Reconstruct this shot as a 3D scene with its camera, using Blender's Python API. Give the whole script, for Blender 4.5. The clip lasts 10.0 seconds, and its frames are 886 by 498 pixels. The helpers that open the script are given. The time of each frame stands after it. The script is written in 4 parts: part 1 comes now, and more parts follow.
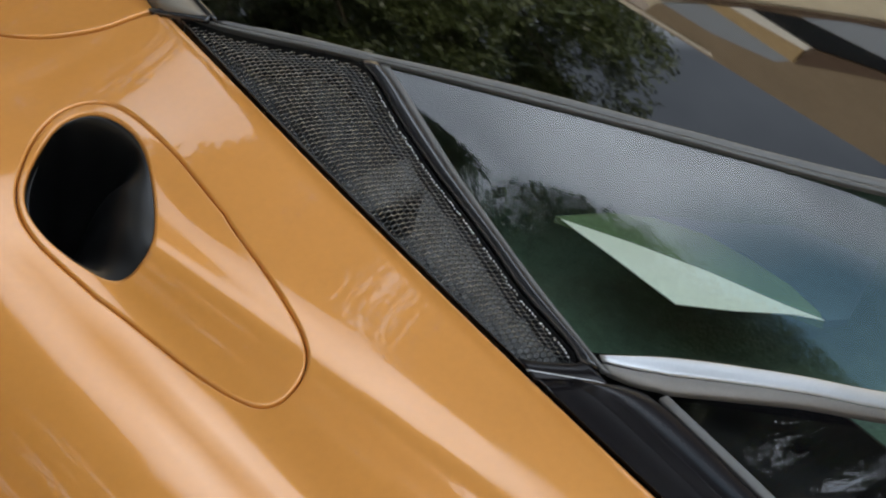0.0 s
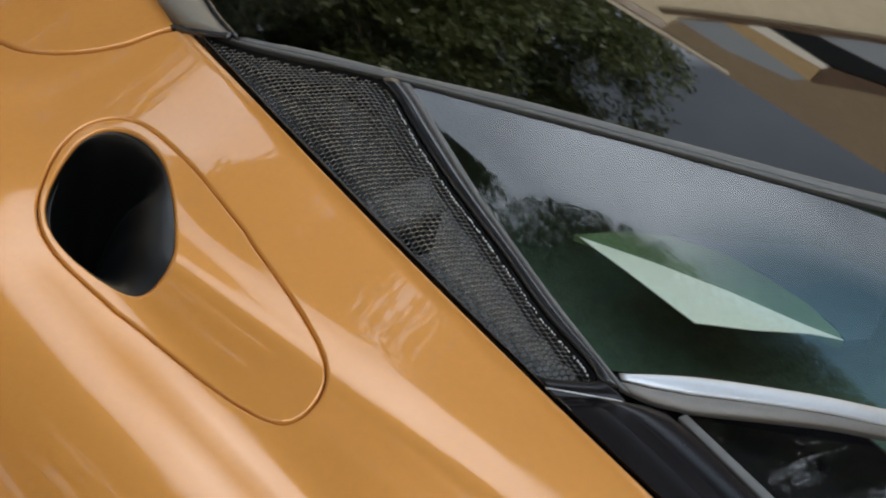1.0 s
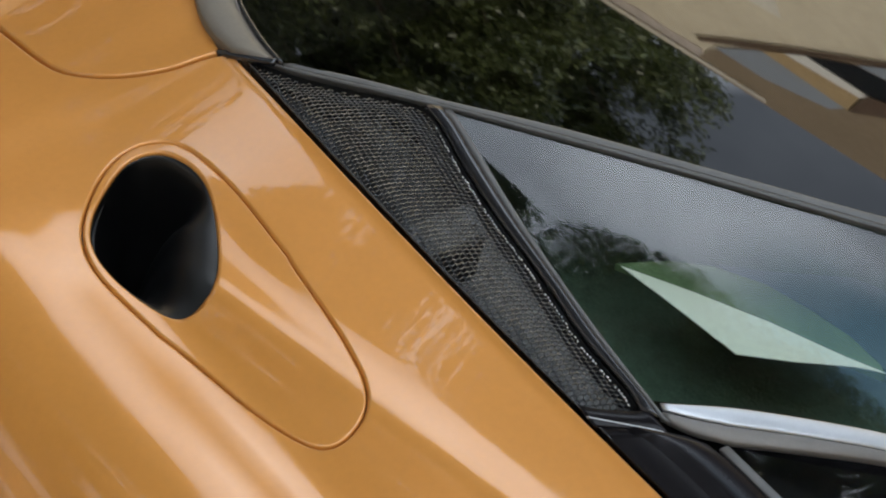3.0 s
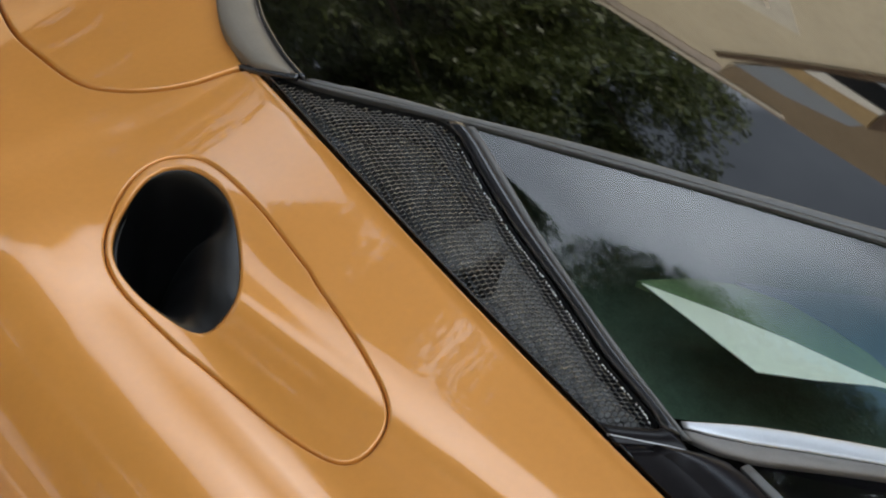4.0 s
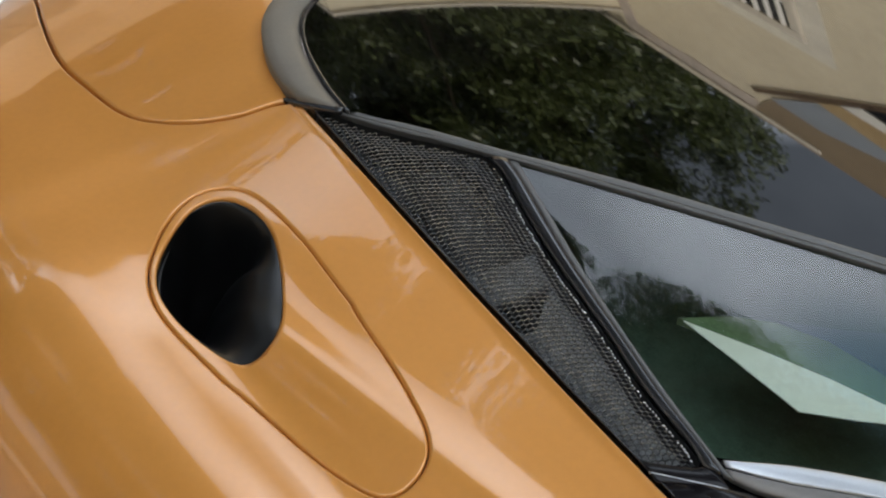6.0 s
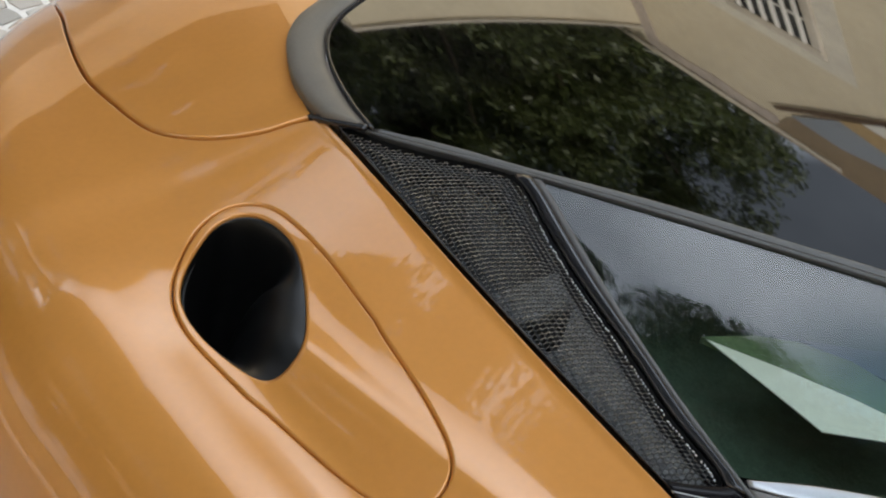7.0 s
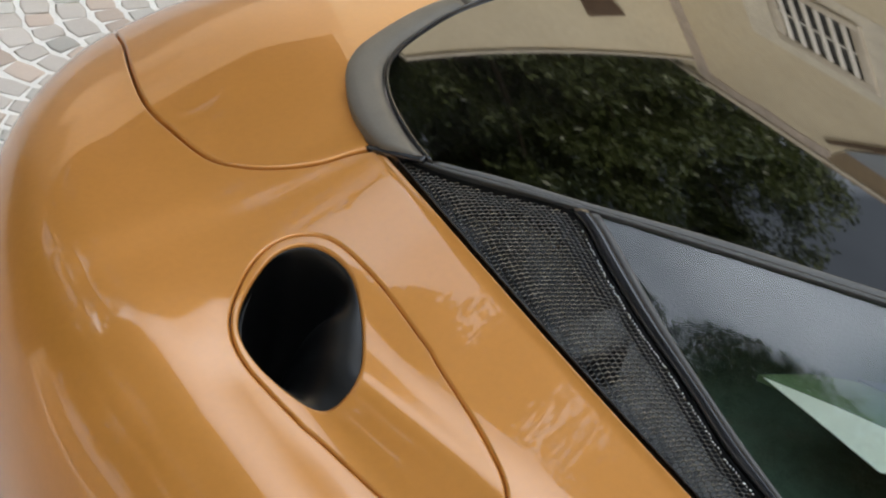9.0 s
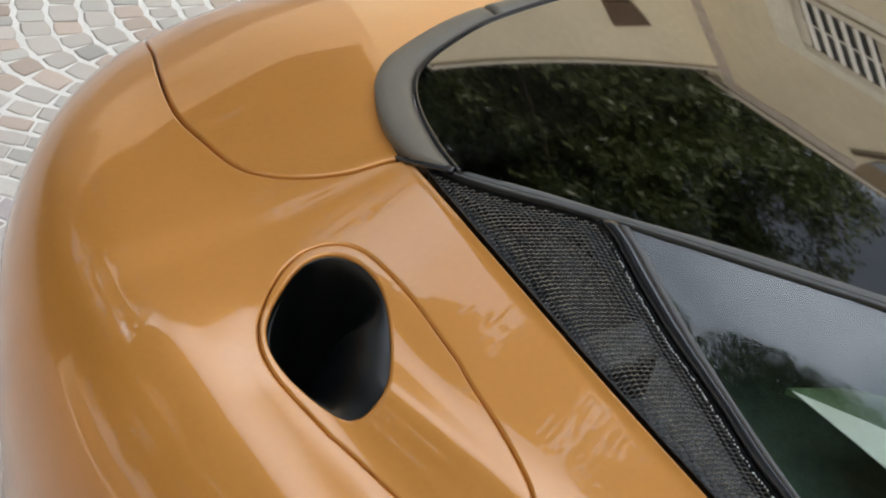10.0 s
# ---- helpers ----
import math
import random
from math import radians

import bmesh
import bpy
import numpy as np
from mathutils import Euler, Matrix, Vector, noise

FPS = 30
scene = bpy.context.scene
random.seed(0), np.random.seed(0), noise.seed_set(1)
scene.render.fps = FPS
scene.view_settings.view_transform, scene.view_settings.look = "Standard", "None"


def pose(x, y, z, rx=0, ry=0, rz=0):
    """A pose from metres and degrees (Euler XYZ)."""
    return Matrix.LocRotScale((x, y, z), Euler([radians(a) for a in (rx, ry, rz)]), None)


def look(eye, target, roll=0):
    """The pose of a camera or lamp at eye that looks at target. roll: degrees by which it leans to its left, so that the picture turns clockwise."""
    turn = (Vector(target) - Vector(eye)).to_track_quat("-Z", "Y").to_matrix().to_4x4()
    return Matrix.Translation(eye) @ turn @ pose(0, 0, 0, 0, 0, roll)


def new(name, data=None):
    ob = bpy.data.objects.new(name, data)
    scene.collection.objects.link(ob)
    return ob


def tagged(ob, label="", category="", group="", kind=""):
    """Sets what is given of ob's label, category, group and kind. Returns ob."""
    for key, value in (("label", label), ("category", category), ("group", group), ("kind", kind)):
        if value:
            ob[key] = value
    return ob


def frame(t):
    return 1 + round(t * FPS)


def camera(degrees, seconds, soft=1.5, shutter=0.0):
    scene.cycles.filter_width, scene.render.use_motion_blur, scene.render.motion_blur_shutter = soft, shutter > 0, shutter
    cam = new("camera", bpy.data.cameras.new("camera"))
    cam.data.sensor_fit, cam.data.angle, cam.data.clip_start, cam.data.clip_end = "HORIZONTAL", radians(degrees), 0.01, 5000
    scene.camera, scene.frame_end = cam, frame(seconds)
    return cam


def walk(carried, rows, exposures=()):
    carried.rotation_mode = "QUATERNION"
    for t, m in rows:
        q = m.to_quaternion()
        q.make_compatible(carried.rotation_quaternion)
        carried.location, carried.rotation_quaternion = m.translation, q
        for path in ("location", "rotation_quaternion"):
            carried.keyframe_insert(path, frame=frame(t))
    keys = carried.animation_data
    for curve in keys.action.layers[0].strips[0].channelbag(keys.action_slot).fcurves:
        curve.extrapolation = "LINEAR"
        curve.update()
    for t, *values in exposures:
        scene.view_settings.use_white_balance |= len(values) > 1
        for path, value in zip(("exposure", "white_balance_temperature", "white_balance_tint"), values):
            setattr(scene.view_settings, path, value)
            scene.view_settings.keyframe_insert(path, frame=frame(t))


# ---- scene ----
from mathutils.geometry import delaunay_2d_cdt

# camera: seconds, eye in metres, turn in degrees
cam = camera(30.0, 10.0, 2.0)
ROWS = [
    (0, 1.1464, -0.8634, 1.8923, 48.366, -9.026, 47.526),
    (0.5, 1.1453, -0.8654, 1.8926, 48.656, -8.988, 47.835),
    (1, 1.1443, -0.8673, 1.8929, 48.862, -8.947, 48.151),
    (1.5, 1.1432, -0.8692, 1.8933, 49.028, -8.904, 48.479),
    (2, 1.142, -0.8711, 1.8938, 49.185, -8.861, 48.82),
    (2.5, 1.1408, -0.873, 1.8944, 49.349, -8.818, 49.169),
    (4, 1.1369, -0.8787, 1.8961, 49.934, -8.704, 50.217),
    (4.5, 1.1356, -0.8806, 1.8968, 50.155, -8.669, 50.558),
    (5, 1.1342, -0.8826, 1.8974, 50.38, -8.634, 50.894),
    (5.5, 1.1327, -0.8845, 1.898, 50.606, -8.596, 51.232),
    (7, 1.1282, -0.8906, 1.8996, 51.269, -8.451, 52.324),
    (7.5, 1.1265, -0.8927, 1.9, 51.482, -8.388, 52.739),
    (8, 1.1249, -0.8949, 1.9003, 51.688, -8.317, 53.186),
    (8.5, 1.1232, -0.8971, 1.9006, 51.884, -8.24, 53.662),
    (9, 1.1215, -0.8993, 1.9007, 52.06, -8.161, 54.15),
    (9.5, 1.1197, -0.9016, 1.9007, 52.198, -8.085, 54.624),
    (10, 1.1179, -0.9039, 1.9007, 52.27, -8.02, 55.039),
]
walk(cam, [(t, pose(x, y, z, rx, ry, rz)) for t, x, y, z, rx, ry, rz in ROWS], [(0.0, 0.40), (4.0, 0.36), (7.0, 0.30), (10.0, 0.28)])

# ---------------------------------------------------------------- light
world = bpy.data.worlds.new("overcast_sky")
scene.world = world
world.use_nodes = True
wn, wl = world.node_tree.nodes, world.node_tree.links
wn.clear()
SUN_EL = radians(34)
sky = wn.new("ShaderNodeTexSky")
sky.sky_type, sky.sun_disc = "NISHITA", False
sky.sun_elevation, sky.sun_rotation = SUN_EL, radians(135)
sky.air_density, sky.dust_density = 1.0, 3.0
wtc = wn.new("ShaderNodeTexCoord")
wnoise = wn.new("ShaderNodeTexNoise")
wnoise.inputs["Scale"].default_value, wnoise.inputs["Detail"].default_value = 4.2, 7.0
wramp = wn.new("ShaderNodeValToRGB")
wramp.color_ramp.elements[0].position, wramp.color_ramp.elements[1].position = 0.36, 0.64
wramp.color_ramp.elements[0].color, wramp.color_ramp.elements[1].color = (7.4, 8.2, 9.6, 1), (17.4, 19.2, 21.4, 1)
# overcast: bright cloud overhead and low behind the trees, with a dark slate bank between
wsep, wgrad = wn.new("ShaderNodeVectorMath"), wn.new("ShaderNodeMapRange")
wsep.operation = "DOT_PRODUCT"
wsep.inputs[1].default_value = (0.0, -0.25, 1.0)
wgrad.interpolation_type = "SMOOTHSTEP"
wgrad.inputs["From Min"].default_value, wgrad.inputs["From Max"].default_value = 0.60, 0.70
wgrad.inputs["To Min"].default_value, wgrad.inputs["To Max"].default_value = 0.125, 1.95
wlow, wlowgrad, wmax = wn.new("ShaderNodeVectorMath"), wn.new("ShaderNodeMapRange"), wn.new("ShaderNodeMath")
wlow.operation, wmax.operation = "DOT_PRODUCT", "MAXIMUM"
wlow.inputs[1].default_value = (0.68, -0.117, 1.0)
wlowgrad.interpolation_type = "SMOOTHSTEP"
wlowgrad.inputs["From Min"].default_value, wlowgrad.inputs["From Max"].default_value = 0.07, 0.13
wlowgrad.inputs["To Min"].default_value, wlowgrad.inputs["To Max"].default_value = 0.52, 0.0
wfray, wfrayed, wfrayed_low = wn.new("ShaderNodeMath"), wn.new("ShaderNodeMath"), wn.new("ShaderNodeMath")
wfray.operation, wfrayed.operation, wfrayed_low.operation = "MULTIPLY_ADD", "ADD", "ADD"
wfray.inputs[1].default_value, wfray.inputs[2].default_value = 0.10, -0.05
# a clear blue gap in the cloud near the zenith
wgap, wgapgrad, wblue = wn.new("ShaderNodeVectorMath"), wn.new("ShaderNodeMapRange"), wn.new("ShaderNodeMix")
wgap.operation, wgapgrad.interpolation_type, wblue.data_type = "DOT_PRODUCT", "SMOOTHSTEP", "RGBA"
wgap.inputs[1].default_value = (-0.129, 0.224, 0.966)
wgapgrad.inputs["From Min"].default_value, wgapgrad.inputs["From Max"].default_value = 0.945, 0.972
wblue.inputs["B"].default_value = (4.6, 8.6, 12.0, 1)
wgapfray, wgapadd = wn.new("ShaderNodeMath"), wn.new("ShaderNodeMath")
wgapfray.operation, wgapadd.operation = "MULTIPLY_ADD", "ADD"
wgapfray.inputs[1].default_value, wgapfray.inputs[2].default_value = 0.05, -0.025
wmul = wn.new("ShaderNodeVectorMath")
wmul.operation = "SCALE"
wmix = wn.new("ShaderNodeMix")
wmix.data_type = "RGBA"
wmix.inputs["Factor"].default_value = 0.85
wbg, wout = wn.new("ShaderNodeBackground"), wn.new("ShaderNodeOutputWorld")
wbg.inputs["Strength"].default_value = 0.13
wl.new(wtc.outputs["Generated"], wnoise.inputs["Vector"])
wl.new(wnoise.outputs["Fac"], wramp.inputs["Fac"])
wl.new(sky.outputs["Color"], wmix.inputs["A"])
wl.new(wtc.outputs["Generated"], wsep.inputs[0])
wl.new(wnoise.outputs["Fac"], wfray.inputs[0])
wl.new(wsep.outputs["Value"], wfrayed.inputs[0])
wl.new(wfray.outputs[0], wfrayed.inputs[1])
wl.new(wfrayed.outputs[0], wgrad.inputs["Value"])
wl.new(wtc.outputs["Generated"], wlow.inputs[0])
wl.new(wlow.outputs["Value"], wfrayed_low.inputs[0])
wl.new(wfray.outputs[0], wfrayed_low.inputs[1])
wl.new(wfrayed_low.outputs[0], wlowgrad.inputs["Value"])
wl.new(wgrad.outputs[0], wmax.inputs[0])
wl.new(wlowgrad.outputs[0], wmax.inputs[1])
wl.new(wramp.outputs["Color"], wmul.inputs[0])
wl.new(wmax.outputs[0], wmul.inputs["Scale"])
wl.new(wtc.outputs["Generated"], wgap.inputs[0])
wl.new(wnoise.outputs["Fac"], wgapfray.inputs[0])
wl.new(wgap.outputs["Value"], wgapadd.inputs[0])
wl.new(wgapfray.outputs[0], wgapadd.inputs[1])
wl.new(wgapadd.outputs[0], wgapgrad.inputs["Value"])
wl.new(wgapgrad.outputs[0], wblue.inputs["Factor"])
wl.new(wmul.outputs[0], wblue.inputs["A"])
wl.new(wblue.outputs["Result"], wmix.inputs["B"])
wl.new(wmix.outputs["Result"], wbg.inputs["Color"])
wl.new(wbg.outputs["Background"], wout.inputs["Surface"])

sun = new("sun", bpy.data.lights.new("sun", "SUN"))
sun.data.energy, sun.data.angle, sun.data.color = 5.0, radians(0.6), (1.0, 0.93, 0.82)
sun.matrix_world = look((5, -5, 4.75), (0, 0, 0))

# ---------------------------------------------------------------- materials


def material(name, colour, rough=0.5, metal=0.0, coat=0.0, grain=0.0, grain_size=40.0, bump=0.0, bump_size=200.0, spread=0.0, spec=0.5, island=0.0):
    """Principled surface; grain: brightness variation at two scales; spread: variation from piece to piece."""
    m = bpy.data.materials.new(name)
    m.use_nodes = True
    n, l = m.node_tree.nodes, m.node_tree.links
    p = n["Principled BSDF"]
    p.inputs["Base Color"].default_value = (*colour, 1)
    p.inputs["Roughness"].default_value, p.inputs["Metallic"].default_value = rough, metal
    p.inputs["Coat Weight"].default_value, p.inputs["Coat Roughness"].default_value = coat, 0.018
    p.inputs["Specular IOR Level"].default_value = spec
    p.inputs["Coat IOR"].default_value = 1.47
    tc = n.new("ShaderNodeTexCoord")
    if grain or spread or island:
        coarse, fine = n.new("ShaderNodeTexNoise"), n.new("ShaderNodeTexNoise")
        coarse.inputs["Scale"].default_value, fine.inputs["Scale"].default_value = grain_size, grain_size * 9
        coarse.inputs["Detail"].default_value = fine.inputs["Detail"].default_value = 4
        l.new(tc.outputs["Object"], coarse.inputs["Vector"])
        l.new(tc.outputs["Object"], fine.inputs["Vector"])
        add = n.new("ShaderNodeMath")
        l.new(coarse.outputs["Fac"], add.inputs[0])
        l.new(fine.outputs["Fac"], add.inputs[1])
        span = n.new("ShaderNodeMapRange")
        span.inputs["From Min"].default_value, span.inputs["From Max"].default_value = 0.6, 1.4
        span.inputs["To Min"].default_value, span.inputs["To Max"].default_value = 1 - grain, 1 + grain
        l.new(add.outputs[0], span.inputs["Value"])
        hsv = n.new("ShaderNodeHueSaturation")
        hsv.inputs["Color"].default_value = (*colour, 1)
        value = span.outputs[0]
        if island:
            geo, tone = n.new("ShaderNodeNewGeometry"), n.new("ShaderNodeMapRange")
            tone.inputs["To Min"].default_value, tone.inputs["To Max"].default_value = 1 - island, 1 + island
            l.new(geo.outputs["Random Per Island"], tone.inputs["Value"])
            times = n.new("ShaderNodeMath")
            times.operation = "MULTIPLY"
            l.new(value, times.inputs[0])
            l.new(tone.outputs[0], times.inputs[1])
            value = times.outputs[0]
            hue = n.new("ShaderNodeMapRange")
            hue.inputs["To Min"].default_value, hue.inputs["To Max"].default_value = 0.5 - 0.3 * island, 0.5 + 0.1 * island
            l.new(geo.outputs["Random Per Island"], hue.inputs["Value"])
            l.new(hue.outputs[0], hsv.inputs["Hue"])
        if spread:
            info = n.new("ShaderNodeObjectInfo")
            vary = n.new("ShaderNodeMapRange")
            vary.inputs["To Min"].default_value, vary.inputs["To Max"].default_value = 1 - spread, 1 + spread
            l.new(info.outputs["Random"], vary.inputs["Value"])
            mul = n.new("ShaderNodeMath")
            mul.operation = "MULTIPLY"
            l.new(value, mul.inputs[0])
            l.new(vary.outputs[0], mul.inputs[1])
            value = mul.outputs[0]
        l.new(value, hsv.inputs["Value"])
        l.new(hsv.outputs["Color"], p.inputs["Base Color"])
    if bump:
        tex, b = n.new("ShaderNodeTexNoise"), n.new("ShaderNodeBump")
        tex.inputs["Scale"].default_value, tex.inputs["Detail"].default_value = bump_size, 5
        b.inputs["Strength"].default_value, b.inputs["Distance"].default_value = bump, 0.004
        l.new(tc.outputs["Object"], tex.inputs["Vector"])
        l.new(tex.outputs["Fac"], b.inputs["Height"])
        l.new(b.outputs["Normal"], p.inputs["Normal"])
        l.new(b.outputs["Normal"], p.inputs["Coat Normal"])
    return m


def glass(name, tint, clear, ior):
    """Tinted car glass: a mirror-smooth coat over a tinted see-through pane."""
    m = bpy.data.materials.new(name)
    m.use_nodes = True
    n, l = m.node_tree.nodes, m.node_tree.links
    n.remove(n["Principled BSDF"])
    see, shine, mix, fres = n.new("ShaderNodeBsdfTransparent"), n.new("ShaderNodeBsdfGlossy"), n.new("ShaderNodeMixShader"), n.new("ShaderNodeFresnel")
    see.inputs["Color"].default_value = (*(c * clear for c in tint), 1)
    shine.inputs["Roughness"].default_value = 0.025
    fres.inputs["IOR"].default_value = ior
    l.new(fres.outputs[0], mix.inputs["Fac"])
    l.new(see.outputs[0], mix.inputs[1])
    l.new(shine.outputs[0], mix.inputs[2])
    l.new(mix.outputs[0], n["Material Output"].inputs["Surface"])
    return m


PAINT = material("orange_metallic_paint", (0.545, 0.219, 0.036), rough=0.38, metal=0.36, coat=1.0, grain=0.05, grain_size=14, bump=0.012, bump_size=14)
GLOSS_BLACK = material("gloss_black_trim", (0.012, 0.012, 0.014), rough=0.22, coat=0.4)
DOOR_BLACK = material("black_door_trim", (0.007, 0.006, 0.007), rough=0.22, spec=0.20, grain=0.1, grain_size=50)
SATIN_BLACK = material("satin_black_plastic", (0.014, 0.014, 0.015), rough=0.38, grain=0.1, grain_size=60)
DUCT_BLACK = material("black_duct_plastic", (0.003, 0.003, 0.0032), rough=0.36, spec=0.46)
STRIP_GREY = material("dark_grey_strip", (0.075, 0.073, 0.070), rough=0.34, grain=0.12, grain_size=80)
RUBBER = material("grey_window_seal", (0.10, 0.097, 0.092), rough=0.42, grain=0.12, grain_size=80)
FRAME_GREY = material("satin_graphite_frame", (0.150, 0.130, 0.102), rough=0.46, metal=0.15, grain=0.1, grain_size=40)
MESH_METAL = material("black_honeycomb_mesh", (0.275, 0.275, 0.275), rough=0.24, metal=0.85, grain=0.6, grain_size=130)
CAVITY = material("dark_grey_plate", (0.105, 0.105, 0.10), rough=0.38, grain=0.95, grain_size=150, bump=0.9, bump_size=160)
AIRBOX = material("black_air_box", (0.008, 0.008, 0.008), rough=0.5, grain=0.5, grain_size=40)
# lighter than the mesh itself: the rim's glints are put into this metal
GLINT_METAL = material("bright_mesh_rim", (0.75, 0.75, 0.75), rough=0.3, metal=1.0)
SILVER = material("brushed_silver_trim", (0.60, 0.62, 0.65), rough=0.45, metal=1.0, grain=0.05, grain_size=50, bump=0.02, bump_size=400)
# darker copy of the bar's trim: the underside's shade is in the colour
BAR_UNDER = material("satin_grey_trim", (0.20, 0.185, 0.17), rough=0.45, metal=0.5, grain=0.08, grain_size=50)
REAR_GLASS = glass("dark_tinted_rear_glass", (0.5, 0.55, 0.55), 0.012, 2.8)
SIDE_GLASS = glass("green_tinted_side_glass", (0.93, 0.99, 0.92), 1.0, 1.74)
CARPET = material("dark_green_grey_carpet", (0.062, 0.105, 0.080), rough=0.9, grain=0.3, grain_size=60, bump=0.3)
PALE_TRIM = material("pale_cream_perforated_trim", (0.95, 0.96, 0.87), rough=0.7, grain=0.10, grain_size=160)
OLIVE_TINT = material("olive_green_trim", (0.13, 0.20, 0.10), rough=0.75, grain=0.3, grain_size=25)
BLUE_TINT = material("blue_grey_trim", (0.07, 0.11, 0.13), rough=0.5, grain=0.25, grain_size=12)
COBBLE = material("porphyry_cobble", (0.56, 0.49, 0.42), rough=0.8, grain=0.12, grain_size=30, bump=0.3, bump_size=120, spread=0.14)
COBBLE_RED = material("reddish_porphyry_cobble", (0.56, 0.44, 0.35), rough=0.8, grain=0.14, grain_size=30, bump=0.3, bump_size=120, spread=0.2)
COBBLE_BLUE = material("greyish_cobble", (0.52, 0.475, 0.41), rough=0.8, grain=0.14, grain_size=30, bump=0.3, bump_size=120, spread=0.2)
COBBLE_FIELD = material("mixed_cobble_field", (0.55, 0.49, 0.43), rough=0.8, grain=0.12, grain_size=30, island=0.16)
TYRE = material("black_tyre_rubber", (0.02, 0.02, 0.02), rough=0.8, grain=0.2, grain_size=40)
MORTAR = material("pale_mortar_joint", (0.80, 0.745, 0.67), rough=0.9, grain=0.12, grain_size=14, bump=0.5, bump_size=60)
# the beige plaster again, with the upper wall's shade put into a darker tan
SHADED_PLASTER = material("tan_plaster", (0.25, 0.19, 0.122), rough=0.9, grain=0.12, grain_size=1.5, bump=0.2, bump_size=30)
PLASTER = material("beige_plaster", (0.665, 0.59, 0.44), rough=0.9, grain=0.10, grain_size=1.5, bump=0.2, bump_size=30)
WEATHERED = material("weathered_stone_wall", (0.44, 0.36, 0.27), rough=0.9, grain=0.2, grain_size=2.0, bump=0.3, bump_size=20)
MAUVE = material("weathered_mauve_plaster", (0.50, 0.435, 0.385), rough=0.9, grain=0.35, grain_size=6.0, bump=0.4, bump_size=40)
PATCH = material("pale_weathered_plaster", (0.70, 0.655, 0.56), rough=0.9, grain=0.2, grain_size=3.0, bump=0.3, bump_size=30)
STONE_TRIM = material("pale_stone_trim", (0.55, 0.50, 0.42), rough=0.85, grain=0.15, grain_size=6)
DARK_PANE = material("dark_window_pane", (0.02, 0.022, 0.025), rough=0.08)
WHITE_WOOD = material("white_painted_wood", (0.75, 0.73, 0.68), rough=0.5, grain=0.05, grain_size=10)
SOFFIT = material("dark_brown_timber", (0.10, 0.06, 0.035), rough=0.7, grain=0.25, grain_size=8)
TIMBER = material("tan_timber_frame", (0.42, 0.30, 0.15), rough=0.6, grain=0.15, grain_size=10)
PALE_PANE = material("pale_curtained_pane", (0.30, 0.335, 0.38), rough=0.15)
BARK = material("grey_brown_bark", (0.10, 0.075, 0.05), rough=0.9, grain=0.3, grain_size=12, bump=0.6, bump_size=30)
LEAF = material("green_leaf", (0.064, 0.083, 0.021), rough=0.45, grain=0.4, grain_size=3)

# ---------------------------------------------------------------- building helpers


def curve(points, n, closed=False):
    """n points at even steps along a smooth line through points (2D or 3D)."""
    P = np.array(points, float)
    if closed:
        P = np.vstack([P[-1], P, P[0], P[1]])
    else:
        P = np.vstack([2 * P[0] - P[1], P, 2 * P[-1] - P[-2]])
    u = np.linspace(0, 1, 25)[:-1, None]
    out = []
    for a, b, c, d in zip(P[:-3], P[1:-2], P[2:-1], P[3:]):
        out.append(0.5 * (2 * b + (c - a) * u + (2 * a - 5 * b + 4 * c - d) * u ** 2 + (3 * b - a - 3 * c + d) * u ** 3))
    out = np.vstack(out + ([] if closed else [P[-2:-1]]))
    if closed:
        out = np.vstack([out, out[:1]])
    s = np.r_[0, np.cumsum(np.linalg.norm(np.diff(out, axis=0), axis=1))]
    at = np.linspace(0, s[-1], n + 1)[:-1] if closed else np.linspace(0, s[-1], n)
    return np.stack([np.interp(at, s, out[:, k]) for k in range(out.shape[1])], 1)


def inset(loop, d):
    """A closed 2D loop moved inwards by d."""
    area = 0.5 * np.sum(loop[:, 0] * np.roll(loop[:, 1], -1) - np.roll(loop[:, 0], -1) * loop[:, 1])
    t = np.roll(loop, -1, 0) - np.roll(loop, 1, 0)
    t /= np.linalg.norm(t, axis=1)[:, None] + 1e-12
    return loop + np.stack([-t[:, 1], t[:, 0]], 1) * d * np.sign(area)


def inside(points, loop):
    x, y = points[:, 0][:, None], points[:, 1][:, None]
    a, b = loop, np.roll(loop, -1, 0)
    cross = (a[:, 1] > y) != (b[:, 1] > y)
    at = (b[:, 0] - a[:, 0]) * (y - a[:, 1]) / np.where(np.abs(b[:, 1] - a[:, 1]) < 1e-12, 1e-12, b[:, 1] - a[:, 1]) + a[:, 0]
    return (np.sum(cross & (x < at), axis=1) % 2) == 1


